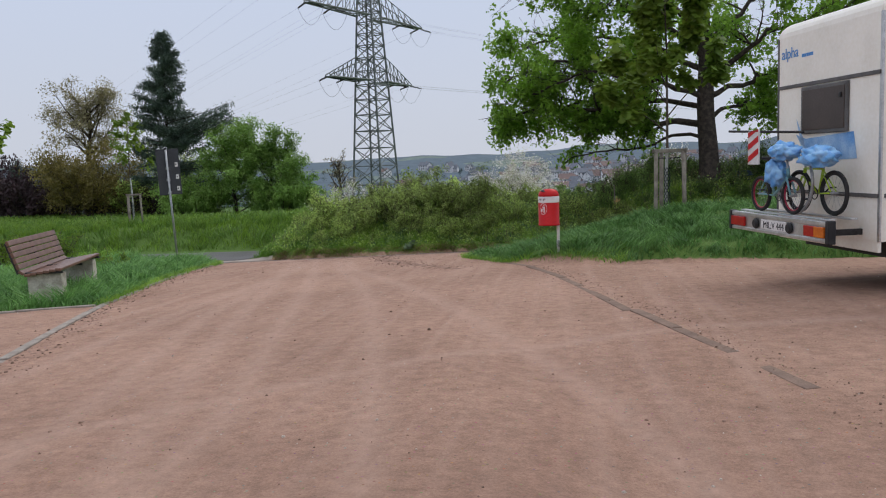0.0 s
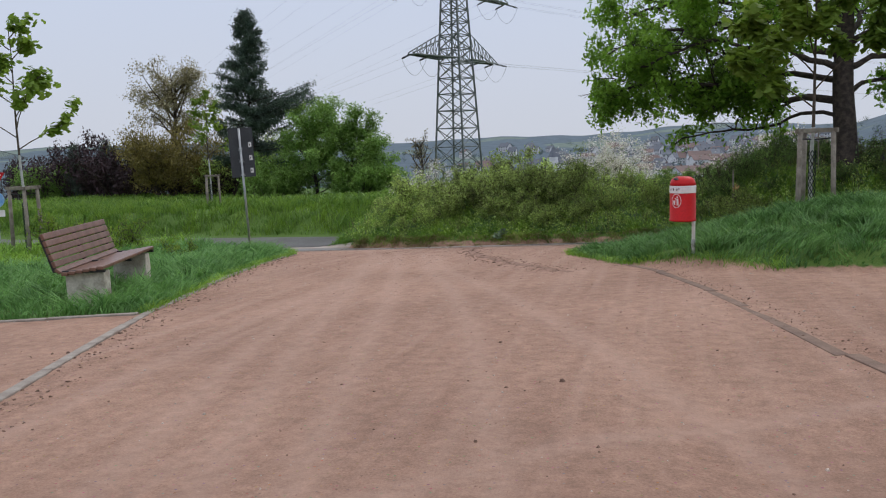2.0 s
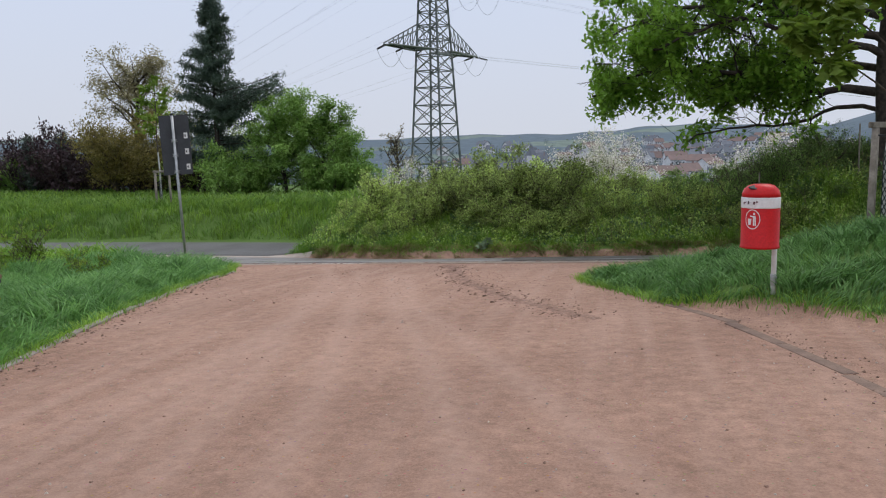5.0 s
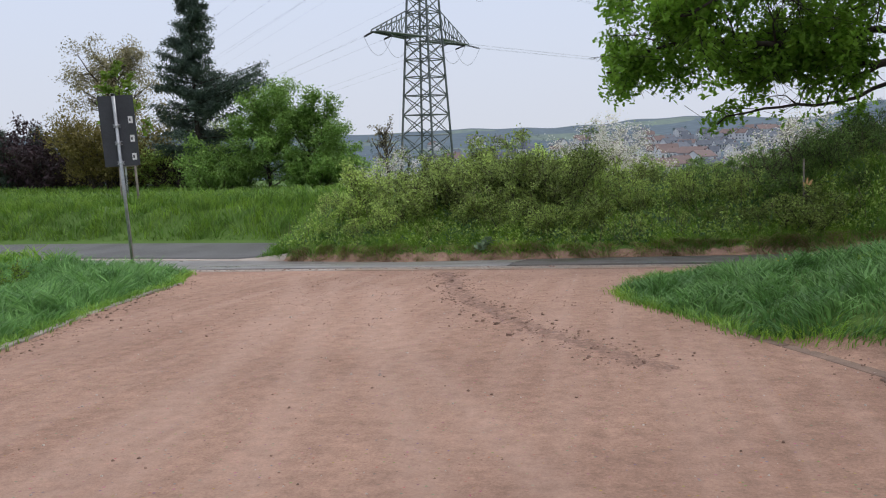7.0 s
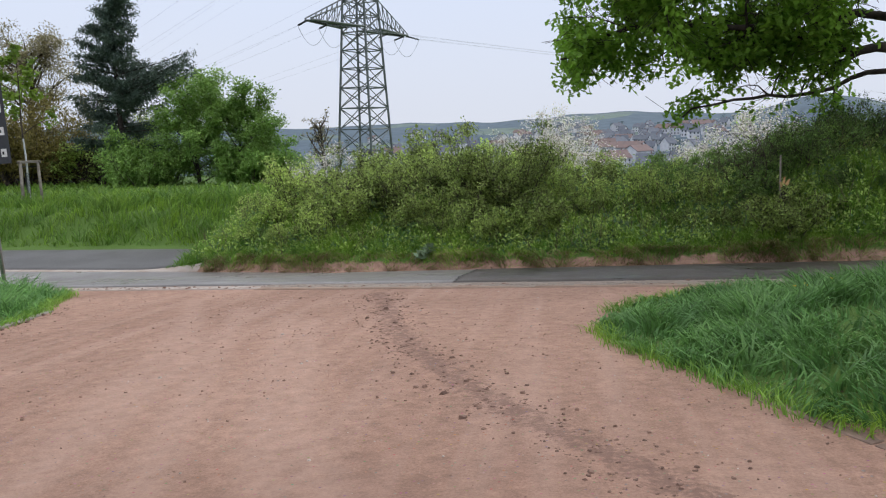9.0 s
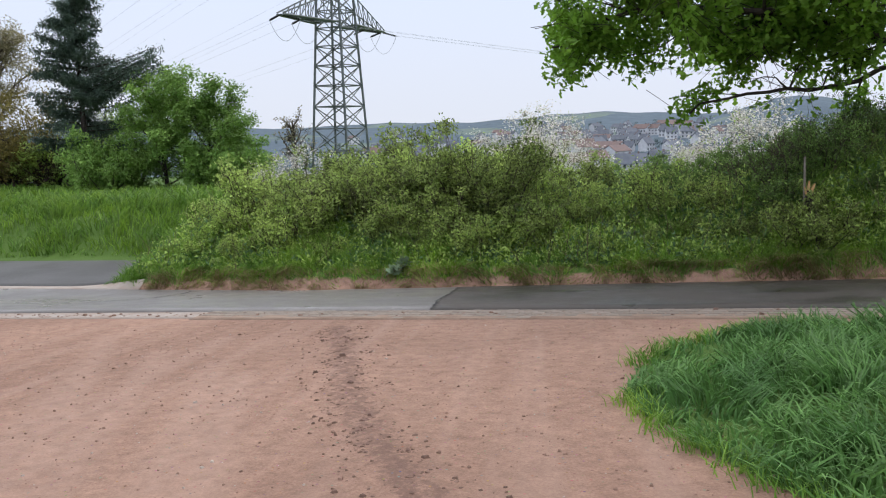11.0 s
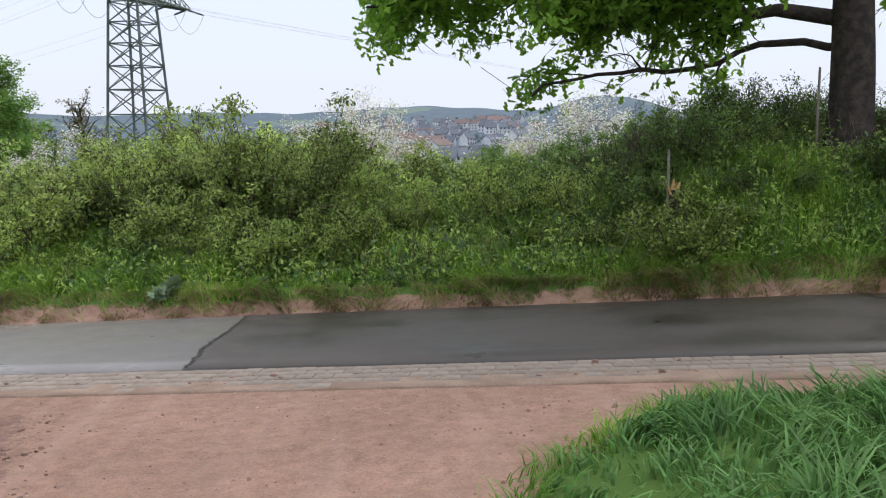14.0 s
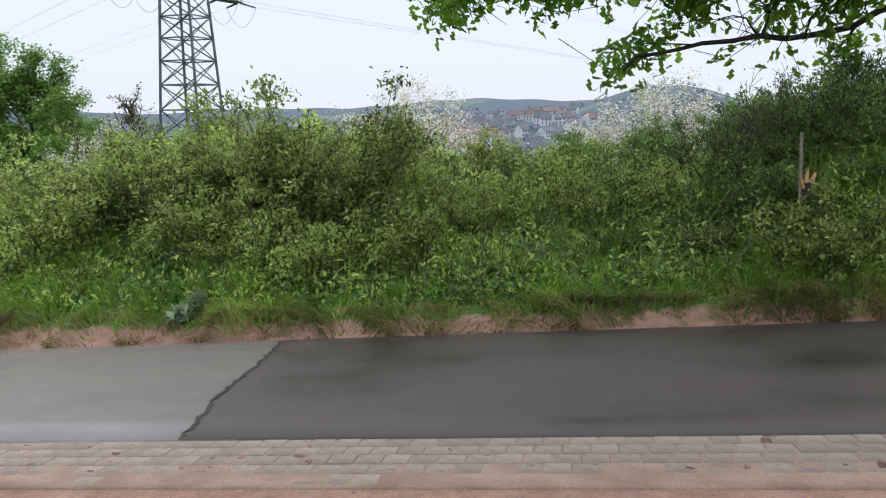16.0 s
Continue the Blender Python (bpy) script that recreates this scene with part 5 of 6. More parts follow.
def wires():
    m = tower.matrix_basis
    gen = np.random.default_rng(2)
    for n, (tip, s) in enumerate(arm_tips):
        p = m @ tip
        for way, far, drop in ((Vector((-0.66, 0.75, 0)), 420, -14), (Vector((0.50, 0.86, 0)), 420, 9)):
            out = (way - Vector((0, 0, 0.1))).normalized()
            ins = thing("insulator_string", Matrix.Translation(p), "brown string insulator on the pylon's arm", "insulator", "insulators")
            ibm = bmesh.new()
            rod(ibm, (0, 0, 0), out * 1.7, 0.03, sides=5)
            for k in range(8):
                c = out * (0.25 + 0.18 * k)
                rod(ibm, c, c + out * 0.06, 0.075, 0.05, 8)
            part("disc_string", ibm, METAL_DARK, ins)
            a = p + out * 1.7
            b = p + way * far + Vector((0, 0, drop)) + Vector((tip.x * 0.8 * (0.75 if way.x < 0 else 0.86), tip.x * 0.5, 0))
            line = []
            for i in range(25):
                f = i / 24
                q = a.lerp(b, f)
                q.z -= 4 * 6.0 * f * (1 - f)
                line.append((q, 0.0075))
            tagged(new("power_cable", tubes("power_cable", [line], CABLE, 4)), "thin sagging overhead power cable", "cable", "power cables")
        # jumper loop under the arm
        a, b = p + Vector((-0.66, 0.75, -0.1)).normalized() * 1.7, p + Vector((0.5, 0.86, -0.1)).normalized() * 1.7
        line = [(a.lerp(b, i / 10) - Vector((0, 0, 4 * 1.3 * (i / 10) * (1 - i / 10))), 0.015) for i in range(11)]
        tagged(new("jumper_cable", tubes("jumper_cable", [line], CABLE, 4)), "hanging cable loop under the pylon's arm", "cable", "jumper cables")


wires()
pylon(-132, 150, -20, 26, 20, 15.6, 21.4, 8.0, 0.9, "distant grey lattice power pylon")

# ---- caravan with bicycle rack ----
CARAVAN = material("cream_caravan_skin", (0.86, 0.83, 0.75), (0.8, 0.77, 0.69), scale=2.5, rough=0.38, bump=0.04, fine=25)
TRIM = material("grey_trim", (0.13, 0.125, 0.12), (0.09, 0.088, 0.085), scale=6, rough=0.5, bump=0.05)
TINT = material("tinted_acrylic", (0.07, 0.05, 0.04), (0.05, 0.037, 0.03), scale=2, rough=0.2, bump=0)
BLUE = material("blue_decal", (0.09, 0.27, 0.58), (0.42, 0.58, 0.74), scale=2.6, rough=0.4, bump=0)
BLUE_FILM = material("blue_plastic_bag", (0.12, 0.36, 0.75), (0.3, 0.55, 0.85), scale=8, rough=0.3, bump=0.5, fine=22)
ALU = material("aluminium", (0.62, 0.62, 0.62), (0.5, 0.5, 0.5), scale=9, rough=0.35, bump=0.05, metal=0.85)
LAMP_RED = material("red_lamp_glass", (0.38, 0.02, 0.015), (0.3, 0.015, 0.012), rough=0.2, bump=0)
LAMP_AMBER = material("amber_lamp_glass", (0.6, 0.16, 0.02), (0.5, 0.12, 0.02), rough=0.2, bump=0)
RUBBER = material("tyre_rubber", (0.022, 0.022, 0.023), (0.035, 0.034, 0.033), scale=12, rough=0.85, bump=0.2)
TEAL = material("pale_teal_frame", (0.22, 0.42, 0.46), (0.16, 0.34, 0.4), rough=0.35, bump=0)
LIMEGREEN = material("lime_frame", (0.42, 0.6, 0.05), (0.35, 0.5, 0.04), rough=0.35, bump=0)
PINK = material("red_rim", (0.4, 0.03, 0.06), (0.3, 0.02, 0.05), rough=0.4, bump=0)
TEXT_BLUE = material("blue_letter", (0.06, 0.25, 0.6), (0.06, 0.25, 0.6), rough=0.4, bump=0)


def lettering(name, words, size, mat, parent, m, deep=0.0015):
    cu = bpy.data.curves.new(name, "FONT")
    cu.body, cu.size, cu.extrude = words, size, deep
    tmp = bpy.data.objects.new(name, cu)
    scene.collection.objects.link(tmp)
    dg = bpy.context.evaluated_depsgraph_get()
    me = bpy.data.meshes.new_from_object(tmp.evaluated_get(dg))
    bpy.data.objects.remove(tmp)
    me.materials.clear()
    me.materials.append(mat)
    ob = piece(name, me, parent)
    ob.matrix_basis = m
    return ob


def bicycle(m, frame_mat, rim_mat, label, wheel_r=0.23, base_len=0.74):
    """A small bicycle along its x axis, standing on its wheels."""
    base = thing("bicycle", m, label, "bicycle", "bicycles on the rack")
    for cx in (0, base_len):
        wheel = part("wheel", ring(bmesh.new(), (cx, 0, wheel_r), (0, 1, 0), wheel_r - 0.02, 0.022, 28, 8), RUBBER, base, "black tyre", shade=True)
        part("rim", ring(bmesh.new(), (cx, 0, wheel_r), (0, 1, 0), wheel_r - 0.047, 0.009, 28, 6), rim_mat, wheel, shade=True)
        sp = bmesh.new()
        for k in range(14):
            a = 2 * math.pi * k / 14
            rod(sp, (cx, 0.012 * (-1) ** k, wheel_r), (cx + (wheel_r - 0.05) * math.cos(a), 0, wheel_r + (wheel_r - 0.05) * math.sin(a)), 0.0015, sides=4)
        rod(sp, (cx, -0.04, wheel_r), (cx, 0.04, wheel_r), 0.015, sides=10)
        part("spokes_and_hub", sp, GALV, wheel)
    bb, seat, head, fork = (base_len * 0.42, 0, wheel_r * 0.95), (base_len * 0.30, 0, 0.56), (base_len * 0.83, 0, 0.56), (base_len * 0.86, 0, 0.46)
    fm = bmesh.new()
    for a, b, r in ((bb, seat, 0.015), (seat, head, 0.015), (bb, fork, 0.018), (head, fork, 0.019)):
        rod(fm, a, b, r, sides=10)
    for s in (-0.03, 0.03):
        rod(fm, (0, s, wheel_r), (bb[0], s * 0.5, bb[2]), 0.009, sides=8)
        rod(fm, (0, s, wheel_r), (seat[0], s * 0.4, seat[2] - 0.04), 0.008, sides=8)
        rod(fm, (base_len, s, wheel_r), (fork[0], s * 0.8, fork[2]), 0.011, sides=8)
    part("bicycle_frame", fm, frame_mat, base, shade=True)
    part("seat_post", rod_bm(seat, (seat[0] - 0.02, 0, 0.66), 0.012, sides=8), GALV, base)
    part("saddle", turned(bmesh.new(), [(0.05, 0.66), (0.075, 0.68), (0.06, 0.70), (0.02, 0.705)], 16), BLACK, base, shade=True).matrix_basis = pose(seat[0] - 0.02, 0, 0) @ Matrix.Diagonal((1.5, 0.8, 1, 1))
    hb = rod_bm((head[0], 0, head[2]), (head[0] - 0.02, 0, 0.68), 0.013, sides=8)
    rod(hb, (head[0] - 0.02, -0.25, 0.7), (head[0] - 0.02, 0.25, 0.7), 0.011, sides=8)
    part("handlebar", hb, GALV, base)
    for s in (-1, 1):
        part("grip", rod_bm((head[0] - 0.02, s * 0.18, 0.7), (head[0] - 0.02, s * 0.28, 0.7), 0.017, sides=10), BLACK, base)
    cr = ring(bmesh.new(), (bb[0], 0.05, bb[2]), (0, 1, 0), 0.07, 0.006, 20, 5)
    part("crank_arm", rod_bm((bb[0], 0.06, bb[2]), (bb[0] + 0.1, 0.06, bb[2] - 0.07), 0.008, sides=6), METAL_DARK, base)
    part("crank_arm", rod_bm((bb[0], -0.06, bb[2]), (bb[0] - 0.1, -0.06, bb[2] + 0.07), 0.008, sides=6), METAL_DARK, base)
    part("chainring", cr, METAL_DARK, base)
    for s, dx, dz in ((1, 0.1, -0.07), (-1, -0.1, 0.07)):
        part("pedal", box_bm(bb[0] + dx - 0.035, bb[0] + dx + 0.035, s * 0.07 - 0.01, s * 0.07 + 0.05 * s, bb[2] + dz - 0.01, bb[2] + dz + 0.01), BLACK, base)
    return base


def caravan():
    # local axes: x along the rear wall towards the camera's side, y into the body, z up
    ang = math.atan2(12.38 - 14.18, 6.27 - 5.78)
    g = 0.09
    M = Matrix.Translation((5.78, 14.18, g)) @ Matrix.Rotation(ang, 4, "Z")
    base = thing("caravan", M, "cream touring caravan with grey trim, parked on the gravel", "caravan")
    W, L, z0, z1 = 1.87, 4.6, 0.53, 2.86
    bm = box_bm(0, W, 0, L, z0, z1)
    tops = [e for e in bm.edges if all(v.co.z > z1 - 0.01 for v in e.verts)]
    bmesh.ops.bevel(bm, geom=tops, offset=0.16, segments=5, affect="EDGES", profile=0.5)
    ups = [e for e in bm.edges if abs(e.verts[0].co.x - e.verts[1].co.x) < 1e-5 and abs(e.verts[0].co.y - e.verts[1].co.y) < 1e-5 and e.calc_length() > 1]
    bmesh.ops.bevel(bm, geom=ups, offset=0.03, segments=3, affect="EDGES", profile=0.5)
    part("body", bm, CARAVAN, base, shade=False)
    for zz in (2.14, 0.97):
        part("trim_strip", box_bm(0.01, W - 0.01, -0.012, 0.004, zz - 0.02, zz + 0.02, bevel=0.004), TRIM, base, "grey rubbing strip")
        part("trim_strip", box_bm(W - 0.004, W + 0.012, 0.05, L - 0.05, zz - 0.02, zz + 0.02, bevel=0.004), TRIM, base, "grey rubbing strip")
    edge = bmesh.new()
    box(edge, W - 0.03, W + 0.015, 0.0, 0.02, z0, z1 - 0.16, bevel=0.006)
    part("corner_trim", edge, ALU, base)
    edge = bmesh.new()
    box(edge, -0.01, 0.025, -0.006, 0.02, z0, z1 - 0.16, bevel=0.006)
    part("corner_trim", edge, TRIM, base)
    win = part("rear_window", box_bm(0.53, 1.38, -0.03, 0.002, 1.6, 2.11, bevel=0.012), TRIM, base, "tinted acrylic caravan window in a grey frame")
    part("pane", box_bm(0.57, 1.34, -0.037, -0.029, 1.64, 2.07, bevel=0.004), TINT, win)
    part("catch", box_bm(1.26, 1.30, -0.05, -0.036, 1.95, 2.0, bevel=0.004), METAL_DARK, win)
    lettering("lettering", "alpha", 0.17, TEXT_BLUE, base, pose(0.08, -0.004, 2.46, 90, 0, 0))
    bars = bmesh.new()
    for i in range(5):
        box(bars, 0.5 + i * 0.045, 0.535 + i * 0.045, -0.004, 0.002, 2.44, 2.475)
    part("small_lettering_bar", bars, TEXT_BLUE, base)
    tri = bmesh.new()
    for pts in (((0.40, 1.60), (0.60, 1.55), (1.46, 1.60), (1.52, 1.33), (0.66, 1.3)), ((0.40, 1.78), (0.52, 1.6), (0.6, 1.45), (0.5, 1.5))):
        tri.faces.new([tri.verts.new((a, -0.004, b)) for a, b in pts])
    part("swoosh_decal", tri, BLUE, base, "blue swoosh decal")
    part("underbody", box_bm(0.1, W - 0.1, 0.3, L - 0.2, 0.33, z0 + 0.01), BLACK, base)
    part("skirt", box_bm(0.02, W - 0.02, 0.01, 0.05, 0.42, z0 + 0.01, bevel=0.01), CARAVAN, base)
    for sx in (0.12, W - 0.12):
        wh = part("wheel", rod_bm((sx - 0.09, 2.5, 0.31), (sx + 0.09, 2.5, 0.31), 0.31, sides=26), RUBBER, base, "black caravan tyre")
        part("rim", rod_bm((sx - 0.096, 2.5, 0.31), (sx + 0.096, 2.5, 0.31), 0.19, sides=20), GALV, wh)
    # rack
    rk = thing("bicycle_rack", M, "aluminium bicycle rack with lamps and number plate behind the caravan", "bike rack")
    a, b = -0.09, 1.89
    part("upper_rail", box_bm(a, b, -0.53, -0.47, 0.70, 0.745, bevel=0.006), ALU, rk)
    part("lower_rail", box_bm(a, b, -0.53, -0.47, 0.54, 0.575, bevel=0.006), ALU, rk)
    part("lamp_board", box_bm(a + 0.04, b - 0.04, -0.515, -0.49, 0.575, 0.70), ALU, rk)
    for x0, x1, mt in ((a + 0.03, a + 0.34, LAMP_RED), (b - 0.4, b - 0.22, LAMP_RED), (b - 0.22, b - 0.05, LAMP_AMBER)):
        part("tail_lamp", box_bm(x0, x1, -0.545, -0.515, 0.585, 0.692, bevel=0.008), mt, rk, "rear lamp")
    for x0 in (a, b):
        part("end_cap", box_bm(x0 - 0.03, x0 + 0.03, -0.54, -0.46, 0.53, 0.755, bevel=0.01), BLACK, rk)
    plate = part("number_plate", box_bm(0.62, 1.14, -0.53, -0.515, 0.585, 0.69, bevel=0.004), WHITE, rk, "white number plate with dark characters")
    lettering("plate_characters", "MIL:V 444", 0.105, BLACK, plate, pose(0.67, -0.531, 0.60, 90, 0, 0))
    for x0 in (0.5, 1.2):
        part("plate_clip", turned(bmesh.new(), [(0.055, -0.02), (0.06, 0), (0.04, 0.02)], 14), BLACK, rk).matrix_basis = pose(x0, -0.53, 0.635, 90, 0, 0)
    for x0 in (0.25, 1.6):
        part("carrier_arm", box_bm(x0 - 0.025, x0 + 0.025, -0.5, 0.03, 0.58, 0.64), METAL_DARK, rk)
    for y0 in (-0.42, -0.2):
        part("wheel_channel", box_bm(0.0, 1.8, y0 - 0.035, y0 + 0.035, 0.745, 0.765, bevel=0.004), ALU, rk)
    part("hoop", ring(bmesh.new(), (0.9, -0.3, 1.1), (0, 1, 0), 0.34, 0.016, 26, 6), GALV, rk)
    board = part("warning_board", box_bm(-0.02, 0.24, -0.36, -0.345, 1.28, 1.66, bevel=0.003), WHITE, rk, "red and white striped warning board")
    st = bmesh.new()
    for k in range(3):
        z = 1.30 + 0.14 * k
        st.faces.new([st.verts.new(p) for p in ((-0.01, -0.363, z), (0.23, -0.363, z + 0.10), (0.23, -0.363, min(z + 0.17, 1.65)), (-0.01, -0.363, z + 0.07))])
    part("stripe", st, RED, board)
    part("top_bar", rod_bm((-0.45, -0.38, 1.68), (0.75, -0.12, 1.62), 0.014, sides=8), BLACK, rk)
    bicycle(M @ pose(0.42, -0.42, 0.765, 0, 0, 0) @ Matrix.Diagonal((0.9, 1.0, 0.85, 1)), TEAL, PINK, "small pale-teal child's bicycle on the rack")
    bicycle(M @ pose(1.46, -0.2, 0.765, 0, 0, 180) @ Matrix.Diagonal((0.86, 1.0, 0.84, 1)), LIMEGREEN, BLACK, "small lime-green bicycle on the rack", 0.27)
    gen = np.random.default_rng(8)
    for n, (c, s) in enumerate((((0.95, -0.45, 1.42), (0.19, 0.13, 0.1)), ((1.42, -0.34, 1.36), (0.25, 0.13, 0.11)), ((0.82, -0.47, 1.2), (0.13, 0.1, 0.15)))):
        bag = thing("plastic_bag", M @ Matrix.Translation(c), "crumpled translucent blue plastic bag wrapped over the bicycles", "bag", "blue plastic bags")
        bm = bmesh.new()
        bmesh.ops.create_icosphere(bm, subdivisions=4, radius=1.0)
        for v in bm.verts:
            k = 1 + 0.42 * noise.noise(v.co * 2.4 + Vector((n * 7, 0, 0))) + 0.16 * noise.noise(v.co * 6.5)
            v.co = Vector((v.co.x * s[0] * k, v.co.y * s[1] * k, v.co.z * s[2] * k))
        part("film", bm, BLUE_FILM, bag, shade=True)


caravan()

# ---- small things ----
BARREL = material("blue_barrel", (0.015, 0.05, 0.22), (0.012, 0.04, 0.17), scale=4, rough=0.4, bump=0.05)
FRESH_WOOD = material("broken_wood", (0.52, 0.33, 0.15), (0.4, 0.22, 0.09), scale=12, rough=0.85, bump=0.4)
base = thing("barrel", pose(8.35, 29.0, hgt(8.35, 29.0)), "blue plastic barrel in the grass by the oak", "barrel")
part("body", turned(bmesh.new(), [(0.25, -0.05), (0.27, 0.0), (0.275, 0.25), (0.27, 0.42), (0.25, 0.46)], 22), BARREL, base, shade=True)
part("rim", ring(bmesh.new(), (0, 0, 0.47), (0, 0, 1), 0.25, 0.018, 24, 6), BARREL, base, shade=True)
base = thing("broken_stump", pose(4.7, 28.62, hgt(4.7, 28.62)), "splintered pale stump with a bare upright stick in the hedge", "stump")
h0 = 0.17 - hgt(4.7, 28.62)
for dx, dz, r, tilt in ((0, 0.14, 0.035, 0.02), (0.05, 0.08, 0.04, 0.05), (-0.02, 0.02, 0.025, -0.03)):
    part("splinter", rod_bm((dx * 0.6, 0, h0 - 0.1), (dx + tilt, 0, h0 + dz * 0.7), r, r * 0.35, 6), FRESH_WOOD, base, "fresh orange broken wood")
part("stub", rod_bm((0.02, 0, -0.1), (0.02, 0, h0 - 0.04), 0.05, 0.045, 9), BARK, base, "dark bark stub")
part("stick", rod_bm((-0.03, 0.02, 0), (-0.05, 0.03, h0 + 0.46), 0.022, 0.016, 7), STAKE, base, "pale dead stick")
base = thing("thin_post", pose(6.75, 28.95, hgt(6.75, 28.95)), "thin pale post standing in the shrubs", "post")
part("pole", rod_bm((0, 0, -0.1), (-0.02, 0, 1.25), 0.018, 0.016, 7), STAKE, base)

# traffic signs beyond the near young tree
base = thing("traffic_sign", pose(-18.8, 29.0, hgt(-18.8, 29.0), 0, 0, 25), "give-way sign over a round blue path sign on a post", "traffic sign")
part("post", rod_bm((0, 0, -0.2), (0, 0, 3.1), 0.03, sides=10), GALV, base)
tri = bmesh.new()
f = [tri.verts.new((0.42 * math.cos(a), -0.04, 2.75 + 0.42 * math.sin(a))) for a in (math.pi / 6, 5 * math.pi / 6, -math.pi / 2)]
tri.faces.new(f)
plate = part("give_way_plate", tri, RED, base, "red-rimmed white triangle")
tri = bmesh.new()
tri.faces.new([tri.verts.new((0.29 * math.cos(a), -0.046, 2.75 + 0.29 * math.sin(a))) for a in (math.pi / 6, 5 * math.pi / 6, -math.pi / 2)])
part("white_field", tri, WHITE, plate)
part("blue_disc", rod_bm((0, -0.04, 2.05), (0, -0.05, 2.05), 0.28, sides=26), BLUE, base, "round blue path sign")
part("white_plate", box_bm(-0.26, 0.26, -0.05, -0.04, 1.48, 1.7), WHITE, base)

STONE = material("loose_stone", (0.30, 0.185, 0.14), (0.2, 0.125, 0.095), scale=30, rough=0.9, bump=0.3, vary=0.5)
PALE_STONE = material("pale_chip", (0.5, 0.42, 0.36), (0.4, 0.33, 0.28), scale=30, rough=0.85, bump=0.2, vary=0.3)


def pebbles(name, x, y, size, mat, gen, label):
    """Small angular stones lying on the ground."""
    n = len(x)
    z = terrain(x, y) + ripple(x, y)
    s = size * gen.lognormal(0, 0.38, n)
    a = gen.uniform(0, 2 * math.pi, n)
    ring4 = [(np.cos(a + k * math.pi / 2) * s * gen.uniform(0.7, 1.3, n), np.sin(a + k * math.pi / 2) * s * gen.uniform(0.6, 1.2, n)) for k in range(4)]
    rows = [np.stack([x + dx, y + dy, z - s * 0.1], 1) for dx, dy in ring4]
    rows += [np.stack([x + dx * 0.6 + gen.normal(0, 0.15, n) * s, y + dy * 0.6, z + s * gen.uniform(0.45, 0.95, n)], 1) for dx, dy in ring4]
    verts = np.stack(rows, 1).reshape(-1, 3)
    i = np.arange(n)[:, None] * 8
    faces = np.concatenate([i + [4, 5, 6, 7]] + [i + [k, (k + 1) % 4, 4 + (k + 1) % 4, 4 + k] for k in range(4)], 0)
    tagged(new(name, mesh_of(name, verts, faces, mat)), label, "stones", kind="stuff")


def stones():
    gen = np.random.default_rng(15)
    ridge = np.array([(a, b) for a, b, _ in along(RIDGE, 0.0018)])
    ridge = ridge + gen.normal(0, 0.12, ridge.shape)
    clods = ridge[::20] + gen.normal(0, 0.06, ridge[::20].shape)
    pebbles("ridge_clods", clods[:, 0], clods[:, 1], 0.0105, STONE, gen, "dark clods of soil on the swept-up gravel")
    pebbles("gravel_ridge", ridge[:, 0], ridge[:, 1], 0.0092, STONE, gen, "swept-up line of loose dark gravel")
    left = np.array([(a, b) for a, b, _ in along([(p[0] + 0.16, p[1]) for p in KERB_LEFT], 0.006)])
    left = left + gen.normal(0, 0.11, left.shape) * (1, 1)
    pebbles("kerb_gravel", left[:, 0], left[:, 1], 0.010, STONE, gen, "loose stones along the edging")
    right = np.array([(a, b) for a, b, _ in along([(p[0] + 0.1, p[1]) for p in KERB_RIGHT], 0.015)])
    right = right + gen.normal(0, 0.14, right.shape)
    pebbles("edging_gravel", right[:, 0], right[:, 1], 0.006, STONE, gen, "loose stones along the flush edging")
    n = 2200
    x, y = gen.uniform(-6, 9, n), gen.uniform(5, 24.2, n)
    ok = ~inside(ISLAND, x, y) & ~inside(LAWN, x, y)
    pebbles("scattered_gravel", x[ok], y[ok], 0.0058, STONE, gen, "single dark stones on the gravel")
    n = 2600
    x, y = gen.uniform(-6, 9, n), gen.uniform(5, 24.2, n)
    ok = ~inside(ISLAND, x, y) & ~inside(LAWN, x, y)
    pebbles("pale_gravel", x[ok], y[ok], 0.0055, PALE_STONE, gen, "single pale chips on the gravel")
    n = 3400
    x, y = gen.uniform(-6, 5, n), gen.uniform(18.0, 24.3, n)
    ok = ~inside(ISLAND, x, y) & ~inside(LAWN, x, y)
    pebbles("fine_gravel", x[ok], y[ok], 0.006, STONE, gen, "fine loose stones on the gravel before the lane")
    n = 700
    x = gen.uniform(-7, 5, n)
    y = (28.6 + np.abs(gen.normal(0, 0.35, n))) * K - 0.165 * x
    pebbles("lane_gravel", x, y, 0.013, STONE, gen, "stones and clods washed onto the paved strip")
    n = 240
    x = gen.uniform(-7, 7, n)
    y = gen.uniform(29.3, 33.2, n) * K - 0.165 * x
    pebbles("lane_chips", x, y, 0.007, PALE_STONE, gen, "pale chips and dead leaves on the lane")


stones()

# ---- the town in the valley ----
PLASTER = material("pale_plaster", (0.62, 0.62, 0.63), (0.5, 0.5, 0.51), scale=0.3, rough=0.9, bump=0, vary=0.25)
ROOF_RED = material("red_roof", (0.215, 0.15, 0.135), (0.18, 0.135, 0.125), scale=0.4, rough=0.85, bump=0, vary=0.2)
ROOF_GREY = material("grey_roof", (0.16, 0.175, 0.2), (0.13, 0.14, 0.165), scale=0.4, rough=0.8, bump=0, vary=0.2)
PANE = material("far_window", (0.08, 0.095, 0.11), (0.06, 0.07, 0.085), rough=0.2, bump=0)


